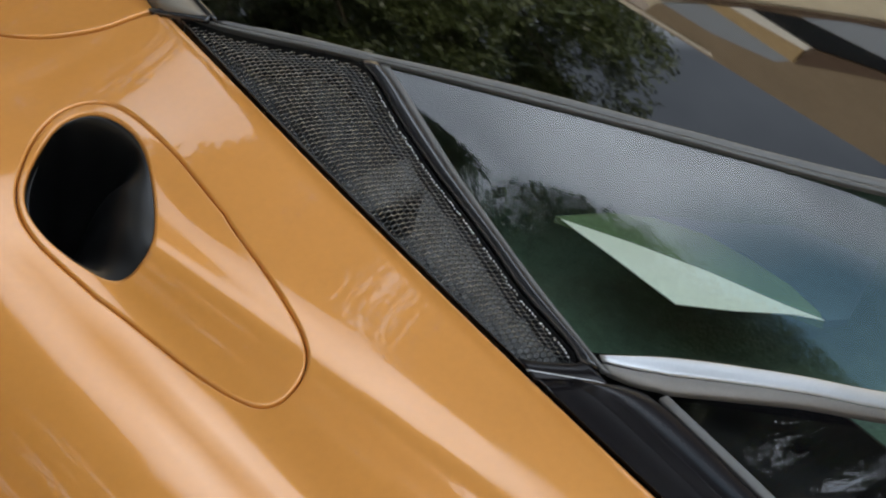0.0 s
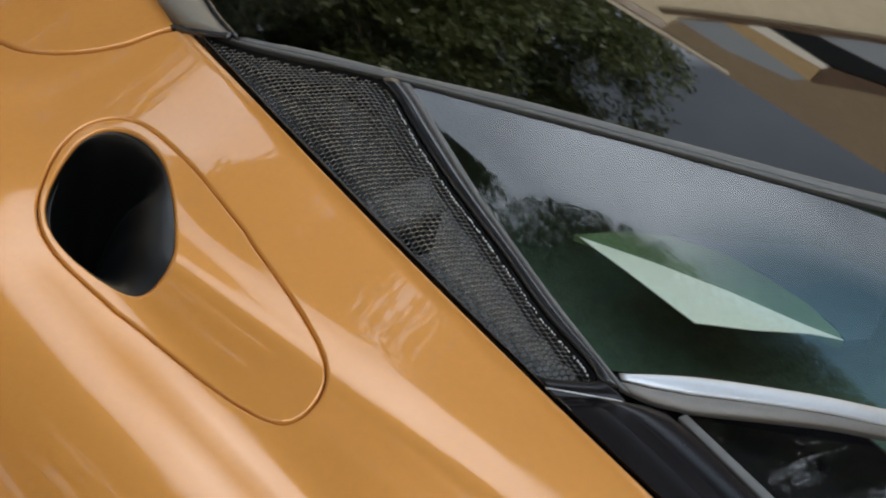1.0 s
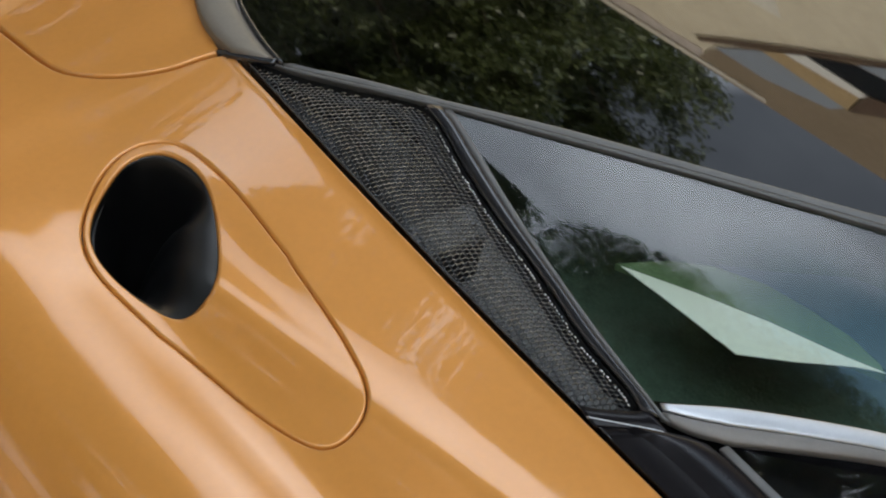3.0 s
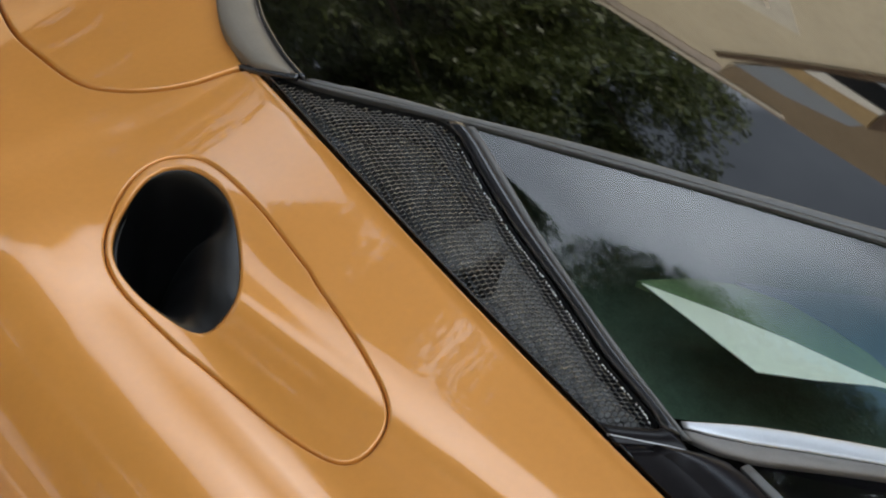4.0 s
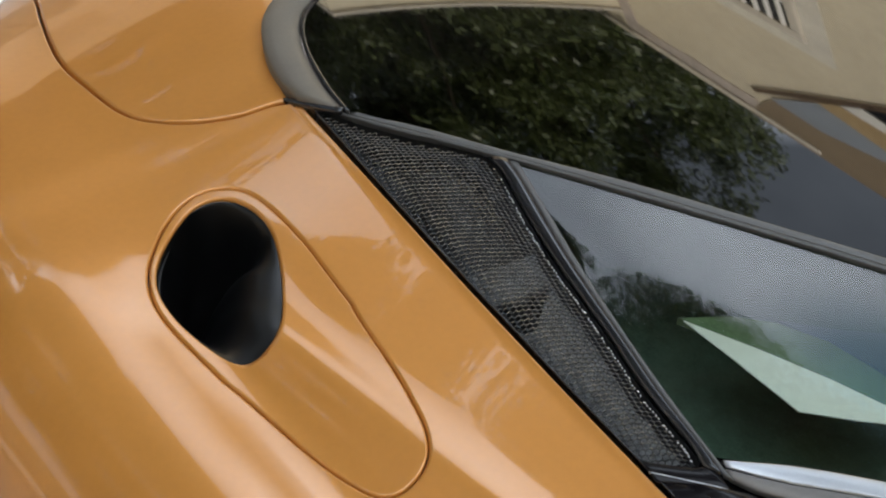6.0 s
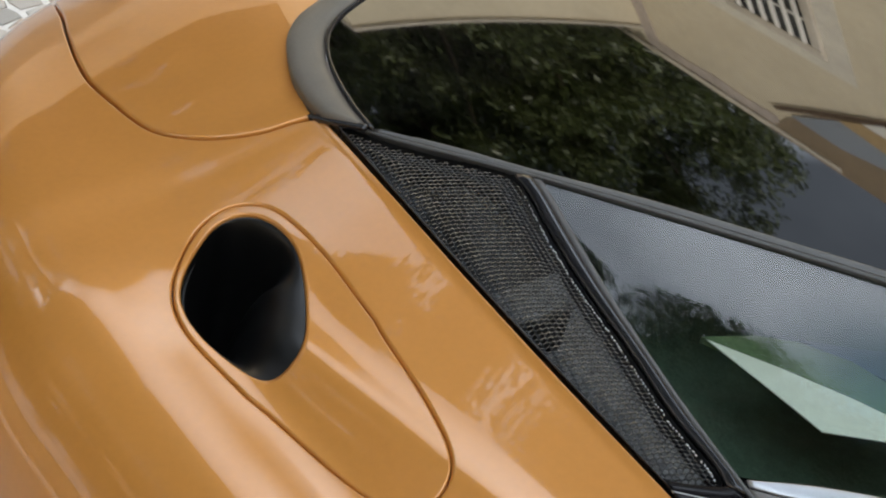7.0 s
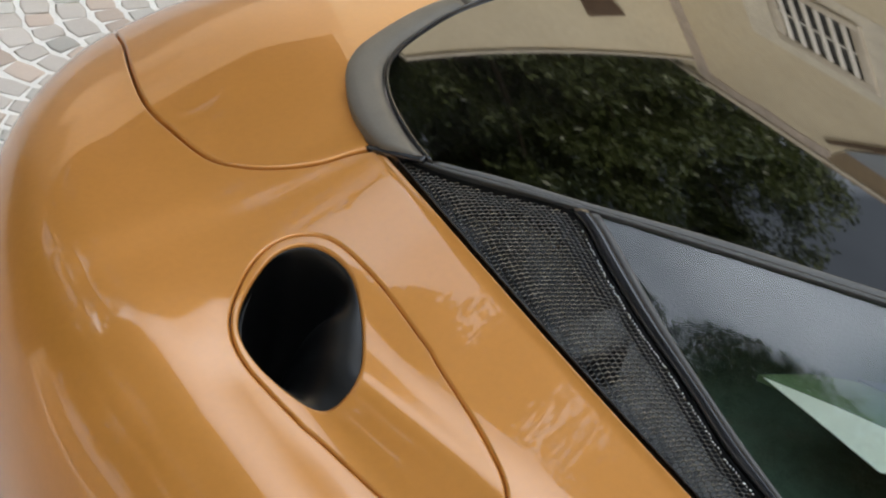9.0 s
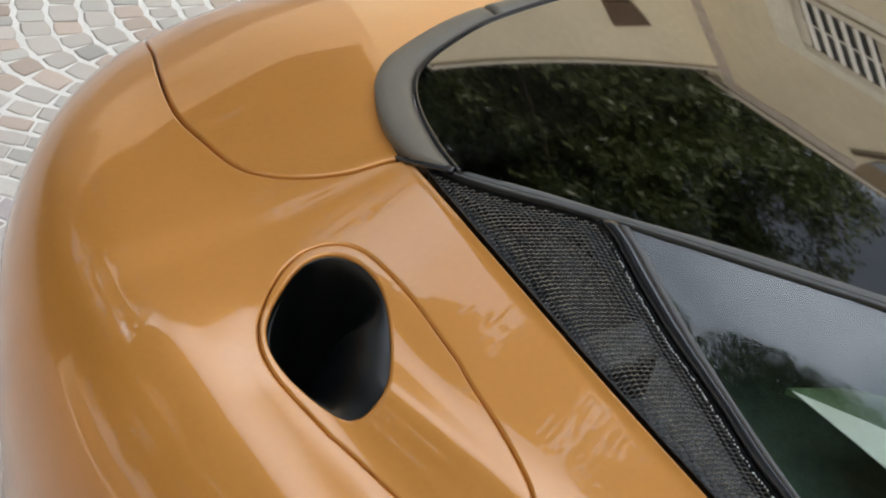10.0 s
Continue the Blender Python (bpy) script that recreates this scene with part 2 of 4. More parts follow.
def sheet(outer, holes, step, lift, lip=0.0, depth=0.0, fine=()):
    """A panel over the flat outline, lifted onto a surface; lip: radius of the turned-down edge, depth: of its flange."""
    loops = [np.array(outer, float)] + [np.array(h, float) for h in holes]
    inner = [inset(loops[0], lip)] + [inset(h, -lip) for h in loops[1:]]
    lo, hi = loops[0].min(0), loops[0].max(0)
    grid = np.array([(x, y) for x in np.arange(lo[0], hi[0], step) for y in np.arange(lo[1], hi[1], step)])
    keep = inside(grid, inset(inner[0], step * 0.35))
    for h in inner[1:]:
        keep &= ~inside(grid, inset(h, -step * 0.35))
    verts, edges = [], []
    for loop in inner:
        k = len(verts)
        verts += [tuple(p) for p in loop]
        edges += [(k + i, k + (i + 1) % len(loop)) for i in range(len(loop))]
    grid = grid[keep]
    if len(fine):
        fine = np.array(fine)
        fine = fine[inside(fine, inset(inner[0], 0.0008))]
        grid = grid[[np.linalg.norm(fine - p, axis=1).min() > step * 0.4 for p in grid]]
        verts += [tuple(p) for p in fine]
    verts += [tuple(p) for p in grid]
    got = delaunay_2d_cdt([Vector(v) for v in verts], edges, [], 0, 1e-7)
    pts = np.array([tuple(v) for v in got[0]])
    tris = np.array([f for f in got[2]])
    mid = pts[tris].mean(1)
    good = inside(mid, inner[0])
    for h in inner[1:]:
        good &= ~inside(mid, h)
    bm = bmesh.new()
    true = bm.verts.layers.float_vector.new("true_normal")
    vs = []

    def facing(x, y, e=0.0015):
        across, along = Vector(lift(x + e, y)) - Vector(lift(x - e, y)), Vector(lift(x, y + e)) - Vector(lift(x, y - e))
        return across.cross(along).normalized()

    for x, y in pts:
        v = bm.verts.new(lift(x, y))
        v[true] = facing(x, y)
        vs.append(v)
    for tri in tris[good]:
        try:
            bm.faces.new([vs[i] for i in tri])
        except ValueError:
            pass
    bmesh.ops.recalc_face_normals(bm, faces=bm.faces)
    bm.normal_update()
    if bm.faces and sum(f.normal.z * f.calc_area() for f in bm.faces) < 0:
        bmesh.ops.reverse_faces(bm, faces=bm.faces)
    if depth:
        for loop, core in zip(loops, inner):
            rows = []
            for w, drop in ((0.0, 0.0), (0.30, 0.05), (0.70, 0.30), (1.0, 1.0), (1.0, None)):
                fall = depth if drop is None else drop * lip
                row = []
                for p, q in zip(core, loop):
                    x, y, z = lift(*(p + (q - p) * w))
                    v = bm.verts.new((x, y, z - fall))
                    if w == 0:
                        v[true] = facing(*p)
                    row.append(v)
                rows.append(row)
            n = len(loop)
            for ra, rb in zip(rows[:-1], rows[1:]):
                for i in range(n):
                    bm.faces.new((ra[i], ra[(i + 1) % n], rb[(i + 1) % n], rb[i]))
        bmesh.ops.remove_doubles(bm, verts=bm.verts, dist=1e-5)
        bmesh.ops.recalc_face_normals(bm, faces=bm.faces)
        bm.normal_update()
        if sum(f.normal.z * f.calc_area() for f in bm.faces) < 0:
            bmesh.ops.reverse_faces(bm, faces=bm.faces)
    bmesh.ops.delete(bm, geom=[v for v in bm.verts if not v.link_faces], context="VERTS")
    return bm


def band(A, B, profile, n=60, up=None, smooth_line=True):
    """A moulding between two lines A and B: profile holds (place across 0..1, height) steps; its ends are closed."""
    A = curve(A, n) if smooth_line else np.array(A, float)
    B = curve(B, n) if smooth_line else np.array(B, float)
    bm = bmesh.new()
    rows = []
    for i in range(len(A)):
        t = Vector(A[min(i + 1, len(A) - 1)] - A[max(i - 1, 0)])
        side = Vector(B[i] - A[i])
        normal = Vector(up) if up else t.cross(side)
        if normal.z < 0:
            normal.negate()
        normal.normalize()
        rows.append([bm.verts.new(Vector(A[i]) + side * s + normal * h) for s, h in profile])
    for ra, rb in zip(rows[:-1], rows[1:]):
        for k in range(len(profile) - 1):
            bm.faces.new((ra[k], ra[k + 1], rb[k + 1], rb[k]))
    for row in (rows[0], rows[-1]):
        bm.faces.new(row)
    bmesh.ops.recalc_face_normals(bm, faces=bm.faces)
    return bm


def block(x0, x1, y0, y1, z0, z1, bevel=0.0):
    bm = bmesh.new()
    bmesh.ops.create_cube(bm, size=1)
    for v in bm.verts:
        v.co = Vector(((x0 + x1) / 2 + v.co.x * (x1 - x0), (y0 + y1) / 2 + v.co.y * (y1 - y0), (z0 + z1) / 2 + v.co.z * (z1 - z0)))
    if bevel:
        bmesh.ops.bevel(bm, geom=bm.edges[:], offset=bevel, segments=2, affect="EDGES", profile=0.5)
    return bm


def part(name, bm, mat, parent=None, label="", smooth=True):
    me = bpy.data.meshes.new(name)
    bm.to_mesh(me)
    bm.free()
    me.materials.append(mat)
    if smooth:
        me.polygons.foreach_set("use_smooth", [True] * len(me.polygons))
    if "true_normal" in me.attributes:
        true = np.zeros(len(me.vertices) * 3, np.float32)
        me.attributes["true_normal"].data.foreach_get("vector", true)
        true = true.reshape(-1, 3)
        own = np.array([tuple(v.normal) for v in me.vertices])
        flat_on = np.linalg.norm(true, axis=1) < 0.5
        true[flat_on] = own[flat_on]
        turned = np.sum(true * own, axis=1) < 0
        true[turned] *= -1
        me.attributes.remove(me.attributes["true_normal"])
        me.normals_split_custom_set_from_vertices([tuple(v) for v in true.tolist()])
    ob = new(name, me)
    if parent:
        ob.parent = parent
    if label:
        ob["label"] = label
    return ob


def thing(name, label, category, place=(0, 0, 0), kind="", group=""):
    ob = new(name)
    ob.location = place
    ob.empty_display_size = 0.1
    return tagged(ob, label, category, group, kind)


ROUND = [(0, -0.004), (0, 0.0), (0.06, 0.0008), (0.2, 0.0013), (0.5, 0.0016), (0.8, 0.0013), (0.94, 0.0008), (1, 0.0), (1, -0.004)]
FLAT = [(0, -0.008), (0, 0.001), (0.08, 0.0022), (0.5, 0.0026), (0.92, 0.0022), (1, 0.001), (1, -0.008)]

# ---------------------------------------------------------------- surfaces of the car
# x runs forward along the car, y inwards from the waistline of its right side; the middle of the car is y = MID
MID = 0.53
CX, CY, AX, AY, FALL, POW, DROP, TUCK, XS, EDGE = 0.267, -0.270, 0.930, 0.190, 0.280, 3.1, 0.178, 0.515, 0.173, 0.787


def smooth_step(v):
    v = min(1.0, max(0.0, v))
    return v * v * (3 - 2 * v)


def waist(x):
    if x < 0:
        return -0.09 * x - 0.028 * x * smooth_step((x + 0.2) / 0.2)
    return -0.118 * x + 0.055 * x * x if x < 0.8 else -0.0592 - 0.03 * (x - 0.8)


# slope of the fender from the waist outwards: a rolled edge, then an even fall that flattens
FALL_V = np.linspace(0.0, 0.6, 601)
FALL_EVEN = 0.27 - 0.22 * np.clip((FALL_V - 0.08) / 0.14, 0, 1) ** 2
FALL_S = FALL_EVEN + 0.4 * np.exp(-(FALL_V / 0.008) ** 2)


def summed(s):
    return np.r_[0, np.cumsum((s[1:] + s[:-1]) / 2 * np.diff(FALL_V))]


FALL_Z, FALL_ZE = summed(FALL_S), summed(FALL_EVEN)


def crown(x, y):
    out = waist(x) + 0.005 - y
    rolled = smooth_step((x + 0.07) / 0.07)
    soft = 0.06 * (1 - rolled)
    out = 0.5 * (out + math.sqrt(out * out + soft * soft))
    fall = rolled * float(np.interp(out, FALL_V, FALL_Z)) + (1 - rolled) * float(np.interp(out, FALL_V, FALL_ZE))
    up = 0.5 * (y + math.sqrt(y * y + 0.0016))
    z = 0.922 - fall - DROP * max(0.0, -x) ** 3 + 0.08 * (up - 0.008) - 0.07 * up * up
    run = smooth_step((x - 0.02) / 0.30)
    early = smooth_step((x - 0.06) / 0.14)
    if run > 0 and y < 0:
        shoulder, floor_at, valley = -0.1735 + 0.11 * (x - 0.25), -0.224 + 0.03 * (x - 0.3), -0.268 + 0.02 * (x - 0.28)
        step = lambda at, w: 1 / (1 + math.exp(max(-40.0, min(40.0, (y - at) / w))))
        z += run * (0.0058 * step(valley, 0.0090) - 0.0096 * step(floor_at, 0.0135)) + early * (0.0080 * step(shoulder, 0.0108) - 0.0138 * step(shoulder - 0.032, 0.0090))
    return z


def flat(x, y):
    """Plan point of the body, unrolled."""
    ys = y - TUCK * max(0.0, XS - x) ** 2
    a, b = max(0.0, (CY - ys) / AY), max(0.0, (CX - x) / AX)
    q = min(0.9999, (a ** POW + b ** POW) ** (1 / POW))
    k = math.asin(q ** (1 / EDGE)) / q if q > 1e-6 else 1.0
    return (CX - AX * b * k if b > 0 else x), (CY - AY * a * k if a > 0 else ys)


def body(u, v):
    """The painted body over unrolled coordinates: a flat top that rolls over into the side and the tail."""
    a, b = max(0.0, (CY - v) / AY), max(0.0, (CX - u) / AX)
    r = (a ** POW + b ** POW) ** (1 / POW)
    phi = min(r, math.pi / 2)
    k = math.sin(phi) ** EDGE / r if r > 1e-6 else 1.0
    x = CX - AX * b * k if b > 0 else u
    y = (CY - AY * a * k if a > 0 else v) + TUCK * max(0.0, XS - x) ** 2
    q, m = min(0.99999, math.sin(phi) ** EDGE), 2.45 + 0.4 * (a ** POW / (a ** POW + b ** POW) if r > 1e-6 else 1.0)
    return x, y, crown(x, CY + 0.5 * (y - CY + math.sqrt((y - CY) ** 2 + 0.0009))) - FALL * (1 - (1 - q ** m) ** (1 / m)) - 0.3 * max(0.0, r - math.pi / 2)


def side(x, y):
    w = y - waist(x)
    return x, y, 0.92 + 0.38 * w - 0.25 * w * w + 0.9 * max(0.0, x - 0.6) ** 2


def back(x, y):
    return x, y, 0.926 + 0.0863 * x + 0.18 * y - 0.17 * y * y


def lifted(points, surface, up=0.0):
    out = []
    for p in points:
        x, y, z = surface(*p)
        out.append((x, y, z + up))
    return out


def mirrored(bm):
    """Adds the other half, across the middle of the car."""
    other = bm.copy()
    true = other.verts.layers.float_vector.get("true_normal")
    for v in other.verts:
        v.co.y = 2 * MID - v.co.y
        v[true] = Vector(v[true]) * Vector((1, -1, 1))
    bmesh.ops.reverse_faces(other, faces=other.faces)
    me = bpy.data.meshes.new("half")
    other.to_mesh(me)
    other.free()
    bm.from_mesh(me)
    bpy.data.meshes.remove(me)
    bmesh.ops.remove_doubles(bm, verts=bm.verts, dist=2e-4)
    return bm


# outlines in plan, metres
TEAR = [(0.0566, -0.1257), (0.0501, -0.138), (0.049, -0.154), (0.0563, -0.1753), (0.071, -0.1978), (0.0892, -0.2181), (0.106, -0.234), (0.1227, -0.2455), (0.1413, -0.2536),
        (0.1619, -0.258), (0.1874, -0.2592), (0.2308, -0.2565), (0.2875, -0.25), (0.3352, -0.2444), (0.3725, -0.2403), (0.4065, -0.2348), (0.4341, -0.2282), (0.4516, -0.2215),
        (0.4608, -0.2133), (0.4644, -0.2026), (0.4638, -0.1906), (0.4597, -0.179), (0.4515, -0.1689), (0.4382, -0.1598), (0.4218, -0.1523), (0.4016, -0.146), (0.3738, -0.1389),
        (0.3371, -0.1316), (0.2855, -0.1227), (0.2268, -0.1132), (0.1753, -0.1067), (0.1326, -0.1044), (0.1011, -0.105), (0.0806, -0.1085), (0.0663, -0.1155)]
HOLE = [(0.0696, -0.1345), (0.0642, -0.147), (0.0655, -0.1627), (0.0755, -0.1823), (0.0909, -0.2036), (0.1063, -0.2212), (0.1203, -0.2333), (0.1356, -0.2417), (0.1561, -0.2468),
        (0.1822, -0.2476), (0.2081, -0.2448), (0.23, -0.2404), (0.2457, -0.2359), (0.2551, -0.2301), (0.2593, -0.2212), (0.2588, -0.208), (0.2532, -0.1931), (0.2405, -0.1785),
        (0.2194, -0.1625), (0.1917, -0.1454), (0.1633, -0.1309), (0.1394, -0.1219), (0.1183, -0.1186), (0.0976, -0.1198), (0.0806, -0.1253)]
SEAM = [(0.0003, 0.0037), (-0.0135, -0.0181), (-0.0249, -0.0528), (-0.047, -0.087), (-0.0777, -0.1155), (-0.1167, -0.1346), (-0.1846, -0.1376), (-0.2626, -0.1307), (-0.3742, -0.0934),
        (-0.4452, -0.0635), (-0.5075, -0.0397)]
FRAME_OUT = [(0.008, -0.003), (-0.039, 0.003), (-0.087, 0.019), (-0.136, 0.047), (-0.164, 0.078), (-0.179, 0.118), (-0.193, 0.175), (-0.197, 0.235), (-0.193, 0.297), (-0.187, 0.40), (-0.185, 0.53)]
FRAME_IN = [(0.061, 0.018), (0.008, 0.029), (-0.061, 0.052), (-0.109, 0.081), (-0.135, 0.115), (-0.153, 0.163), (-0.166, 0.22), (-0.168, 0.297), (-0.165, 0.40), (-0.164, 0.53)]
STRIP_UP = [(0.062, 0.024), (0.144, 0.062), (0.217, 0.094), (0.343, 0.154), (0.494, 0.223), (0.667, 0.305), (0.82, 0.36)]
STRIP_LOW = [(0.072, 0.02), (0.214, 0.083), (0.24, 0.096), (0.352, 0.145), (0.503, 0.214), (0.677, 0.292), (0.83, 0.34)]
MESH = [(0.036, 0.004), (0.082, 0.0205), (0.141, 0.046), (0.194, 0.0725), (0.219, 0.079), (0.248, 0.072), (0.295, 0.057), (0.365, 0.038), (0.457, 0.018),
        (0.526, 0.001), (0.591, -0.008), (0.607, -0.012), (0.607, -0.02), (0.588, -0.03), (0.563, -0.042), (0.551, -0.0412), (0.398, -0.0305), (0.308, -0.0228),
        (0.159, -0.0090), (0.09, -0.0020)]
PILLAR = [(0.24, 0.096), (0.278, 0.085), (0.375, 0.056), (0.431, 0.041), (0.528, 0.018), (0.624, -0.001)]
BAR_TOP = [(0.62, 0.002), (0.671, 0.04), (0.751, 0.078), (0.821, 0.097), (0.93, 0.12)]
BAR_LOW = [(0.637, -0.005), (0.662, -0.001), (0.684, 0.007), (0.697, 0.012), (0.78, 0.056), (0.839, 0.073), (0.94, 0.098)]
WEDGE = [(0.352, -0.022), (0.365, -0.001), (0.371, 0.028), (0.39, 0.005), (0.401, -0.013), (0.384, -0.023)]


# ---------------------------------------------------------------- the car
car = thing("sports_car", "orange metallic mid-engined sports car parked on cobbles", "car", (0, 0, 0))

seam3 = [flat(*p) for p in SEAM]
du, dv = seam3[-1][0] - seam3[-2][0], seam3[-1][1] - seam3[-2][1]
seam_line = curve(seam3 + [(seam3[-1][0] + du * k, seam3[-1][1] + dv * k) for k in (1.0, 2.5)], 150)
END_U = seam_line[-1][0]
tear_loop = curve([flat(*p) for p in TEAR], 170, True)
hole_loop = inset(curve([flat(*p) for p in HOLE], 130, True), -0.0014)


def line(a, b, n):
    return np.linspace(a, b, n + 1)[:-1]


# fender: waist, front, sill, tail, seam
waist_line = np.array([flat(x, waist(x) + 0.004) for x in np.linspace(0.0, 1.3, 130)])
fender_outline = np.vstack([waist_line, line((1.3, waist(1.3)), (1.3, -0.95), 60), line((1.3, -0.95), (END_U, -0.95), 110), line((END_U, -0.95), seam_line[-1], 40), seam_line[::-1][:-1]])
edge_rows = [flat(x, waist(x) + 0.004 - d) for d in (0.0055, 0.008, 0.0105, 0.0135, 0.017, 0.022) for x in np.arange(-0.02, 1.29, 0.006)]
fender = part("rear_fender", sheet(inset(fender_outline, 0.0014), [inset(tear_loop, -0.0005)], 0.009, body, 0.0030, 0.014, edge_rows), PAINT, car, "orange metallic rear fender")

# lid behind the rear window
tuck_in = 0.3 * np.clip(np.arange(90) / 12, 0, 1)[:, None]
frame_edge = np.array([flat(*p) for p in curve(FRAME_OUT, 90) * (1 - tuck_in) + curve(FRAME_IN, 90) * tuck_in])
lid_outline = np.vstack([seam_line, line(seam_line[-1], (END_U, MID), 40), line((END_U, MID), frame_edge[-1], 50), frame_edge[::-1][:-1]])
part("rear_lid", mirrored(sheet(inset(lid_outline, 0.0020), [], 0.009, body, 0.0034, 0.014)), PAINT, car, "orange metallic rear lid")


tear_next = np.roll(tear_loop, -1, 0)


def scoop(u, v):
    """The fender's intake panel: a hollow that deepens towards the mouth, steep on its outer side."""
    x, y, z = body(u, v)
    d = tear_next - tear_loop
    t = np.clip(((np.array((u, v)) - tear_loop) * d).sum(1) / (d * d).sum(1), 0, 1)
    rim = np.linalg.norm(tear_loop + d * t[:, None] - (u, v), axis=1).min()
    width = 0.027 + 0.012 * smooth_step((y + 0.22) / 0.08)
    return x, y, z - 0.0008 * smooth_step((0.43 - x) / 0.2) * smooth_step((x - 0.03) / 0.10) * smooth_step(rim / width)


intake = part("intake_panel", sheet(inset(tear_loop, 0.0005), [hole_loop], 0.006, scoop, 0.0026, 0.012), PAINT, car, "orange teardrop panel round the air intake")


def duct():
    """A funnel whose floor starts gently at the front of the mouth and dives towards its rear."""
    bm = bmesh.new()
    rim = np.array([scoop(*p) for p in inset(hole_loop, 0.0004)])
    deep = rim.mean(0) + np.array((-0.055, -0.012, 0.0))
    rows = []
    for k in (1.0, 0.99, 0.975, 0.955, 0.93, 0.90, 0.86, 0.81, 0.75, 0.68, 0.6, 0.5, 0.38, 0.25, 0.1):
        row = []
        for p in rim:
            d = (p - deep)[:2] / np.linalg.norm((p - deep)[:2])
            front = smooth_step((d[0] * 0.98 + 0.2 * d[1] - 0.55) / 0.45)
            row.append(bm.verts.new(deep + (p - deep) * (k, k, 1) - np.array((0, 0, 0.0035 + 0.26 * (1 - k) ** 2.6 + 0.10 * (1 - front) * smooth_step((1 - k) / 0.35)))))
        rows.append(row)
    n = len(rim)
    for a, b in zip(rows[:-1], rows[1:]):
        for i in range(n):
            bm.faces.new((a[i], a[(i + 1) % n], b[(i + 1) % n], b[i]))
    bm.faces.new(rows[-1])
    bmesh.ops.recalc_face_normals(bm, faces=bm.faces)
    bmesh.ops.reverse_faces(bm, faces=bm.faces)
    return bm


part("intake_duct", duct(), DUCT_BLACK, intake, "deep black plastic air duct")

part("gap_liner", sheet(inset(tear_loop, -0.02), [inset(tear_loop, 0.011)], 0.01, lambda u, v: (body(u, v)[0], body(u, v)[1], body(u, v)[2] - 0.0125), 0.001, 0.004), DUCT_BLACK, car)
seam_a = curve([(*body(*(p + np.array((0.012, 0.010))))[:2], body(*(p + np.array((0.012, 0.010))))[2] - 0.015) for p in seam_line[2:-2:4]], 60)
seam_b = curve([(*body(*(p - np.array((0.012, 0.010))))[:2], body(*(p - np.array((0.012, 0.010))))[2] - 0.015) for p in seam_line[2:-2:4]], 60)
part("seam_liner", band(seam_a, seam_b, [(0, -0.004), (0, 0), (1, 0), (1, -0.004)], smooth_line=False), DUCT_BLACK, car)

# rear window
rear_window = new("rear_window")
rear_window.parent = car
rear_window["label"] = "dark tinted rear window in a graphite frame"
frame_in = curve([p for p in FRAME_IN], 90)
strip_up = curve(STRIP_UP, 90)
pane_outline = np.vstack([frame_in[::-1], strip_up[1:], line(strip_up[-1], (0.82, MID), 12), line((0.82, MID), frame_in[-1], 30)])
pane = part("pane", mirrored(sheet(pane_outline, [], 0.02, back, 0.0, 0.0)), REAR_GLASS, rear_window, "dark tinted curved glass")
pane.visible_shadow = False

fo, fi = curve(lifted(FRAME_OUT, back), 80), curve(lifted(FRAME_IN, back), 80)
FRAME_PROFILE = [(0, -0.022), (0, -0.004), (0.05, 0.0005), (0.3, 0.0035), (0.7, 0.003), (0.95, 0.001), (1, -0.004), (1, -0.012)]
for i0, i1 in ((0, 43), (44, 55), (56, 79)):
    part("frame_segment", band(fo[i0:i1 + 1], fi[i0:i1 + 1], FRAME_PROFILE, smooth_line=False), FRAME_GREY, rear_window)
part("frame_gasket", band([p + np.array((0, 0, 0.0005)) for p in fi], lifted([(x + 0.004, y + 0.003) for x, y, z in fi], back, 0.001), FLAT, smooth_line=False), GLOSS_BLACK, rear_window)

part("corner_gasket", band(curve([(-0.012, -0.0015, 0.9125), (0.013, 0.0050, 0.9225), (0.058, 0.0185, 0.9375)], 24), curve([(-0.010, -0.0075, 0.9110), (0.014, -0.0030, 0.9205), (0.060, 0.0115, 0.9345)], 24), ROUND, smooth_line=False), GLOSS_BLACK, rear_window, "glossy black corner gasket")
part("corner_seal", block(-0.03, 0.10, -0.004, 0.05, 0.84, 0.905, 0.004), DUCT_BLACK, rear_window)

# seal between rear window and the side
low3 = lifted(STRIP_LOW, side, 0.001)
up3 = lifted(STRIP_UP, side, 0.001)
lo_c, up_c = curve(low3, 80), curve(up3, 80)
part("seal", band(up_c + (up_c - lo_c) * 0.25, up_c * 0.52 + lo_c * 0.48, ROUND, smooth_line=False), RUBBER, rear_window, "grey rubber seal")
part("seal", band(up_c * 0.48 + lo_c * 0.52, lo_c + (up_c - lo_c) * 0.1, ROUND, smooth_line=False), STRIP_GREY, rear_window, "dark grey rubber seal")

# grille beside the rear window
grille = new("side_grille")
grille.parent = car
grille["label"] = "black honeycomb air vent beside the rear window"
mesh_loop = curve(MESH, 220, True)


def mesh_height(x, y):
    """The mesh is pressed: low at its rim, bulged in the middle."""
    d = mesh_next - mesh_loop
    t = np.clip(((np.array((x, y)) - mesh_loop) * d).sum(1) / (d * d).sum(1), 0, 1)
    rim = np.linalg.norm(mesh_loop + d * t[:, None] - (x, y), axis=1).min()
    return side(x, y)[2] - 0.006 + 0.005 * smooth_step(rim / 0.022)


mesh_next = np.roll(mesh_loop, -1, 0)


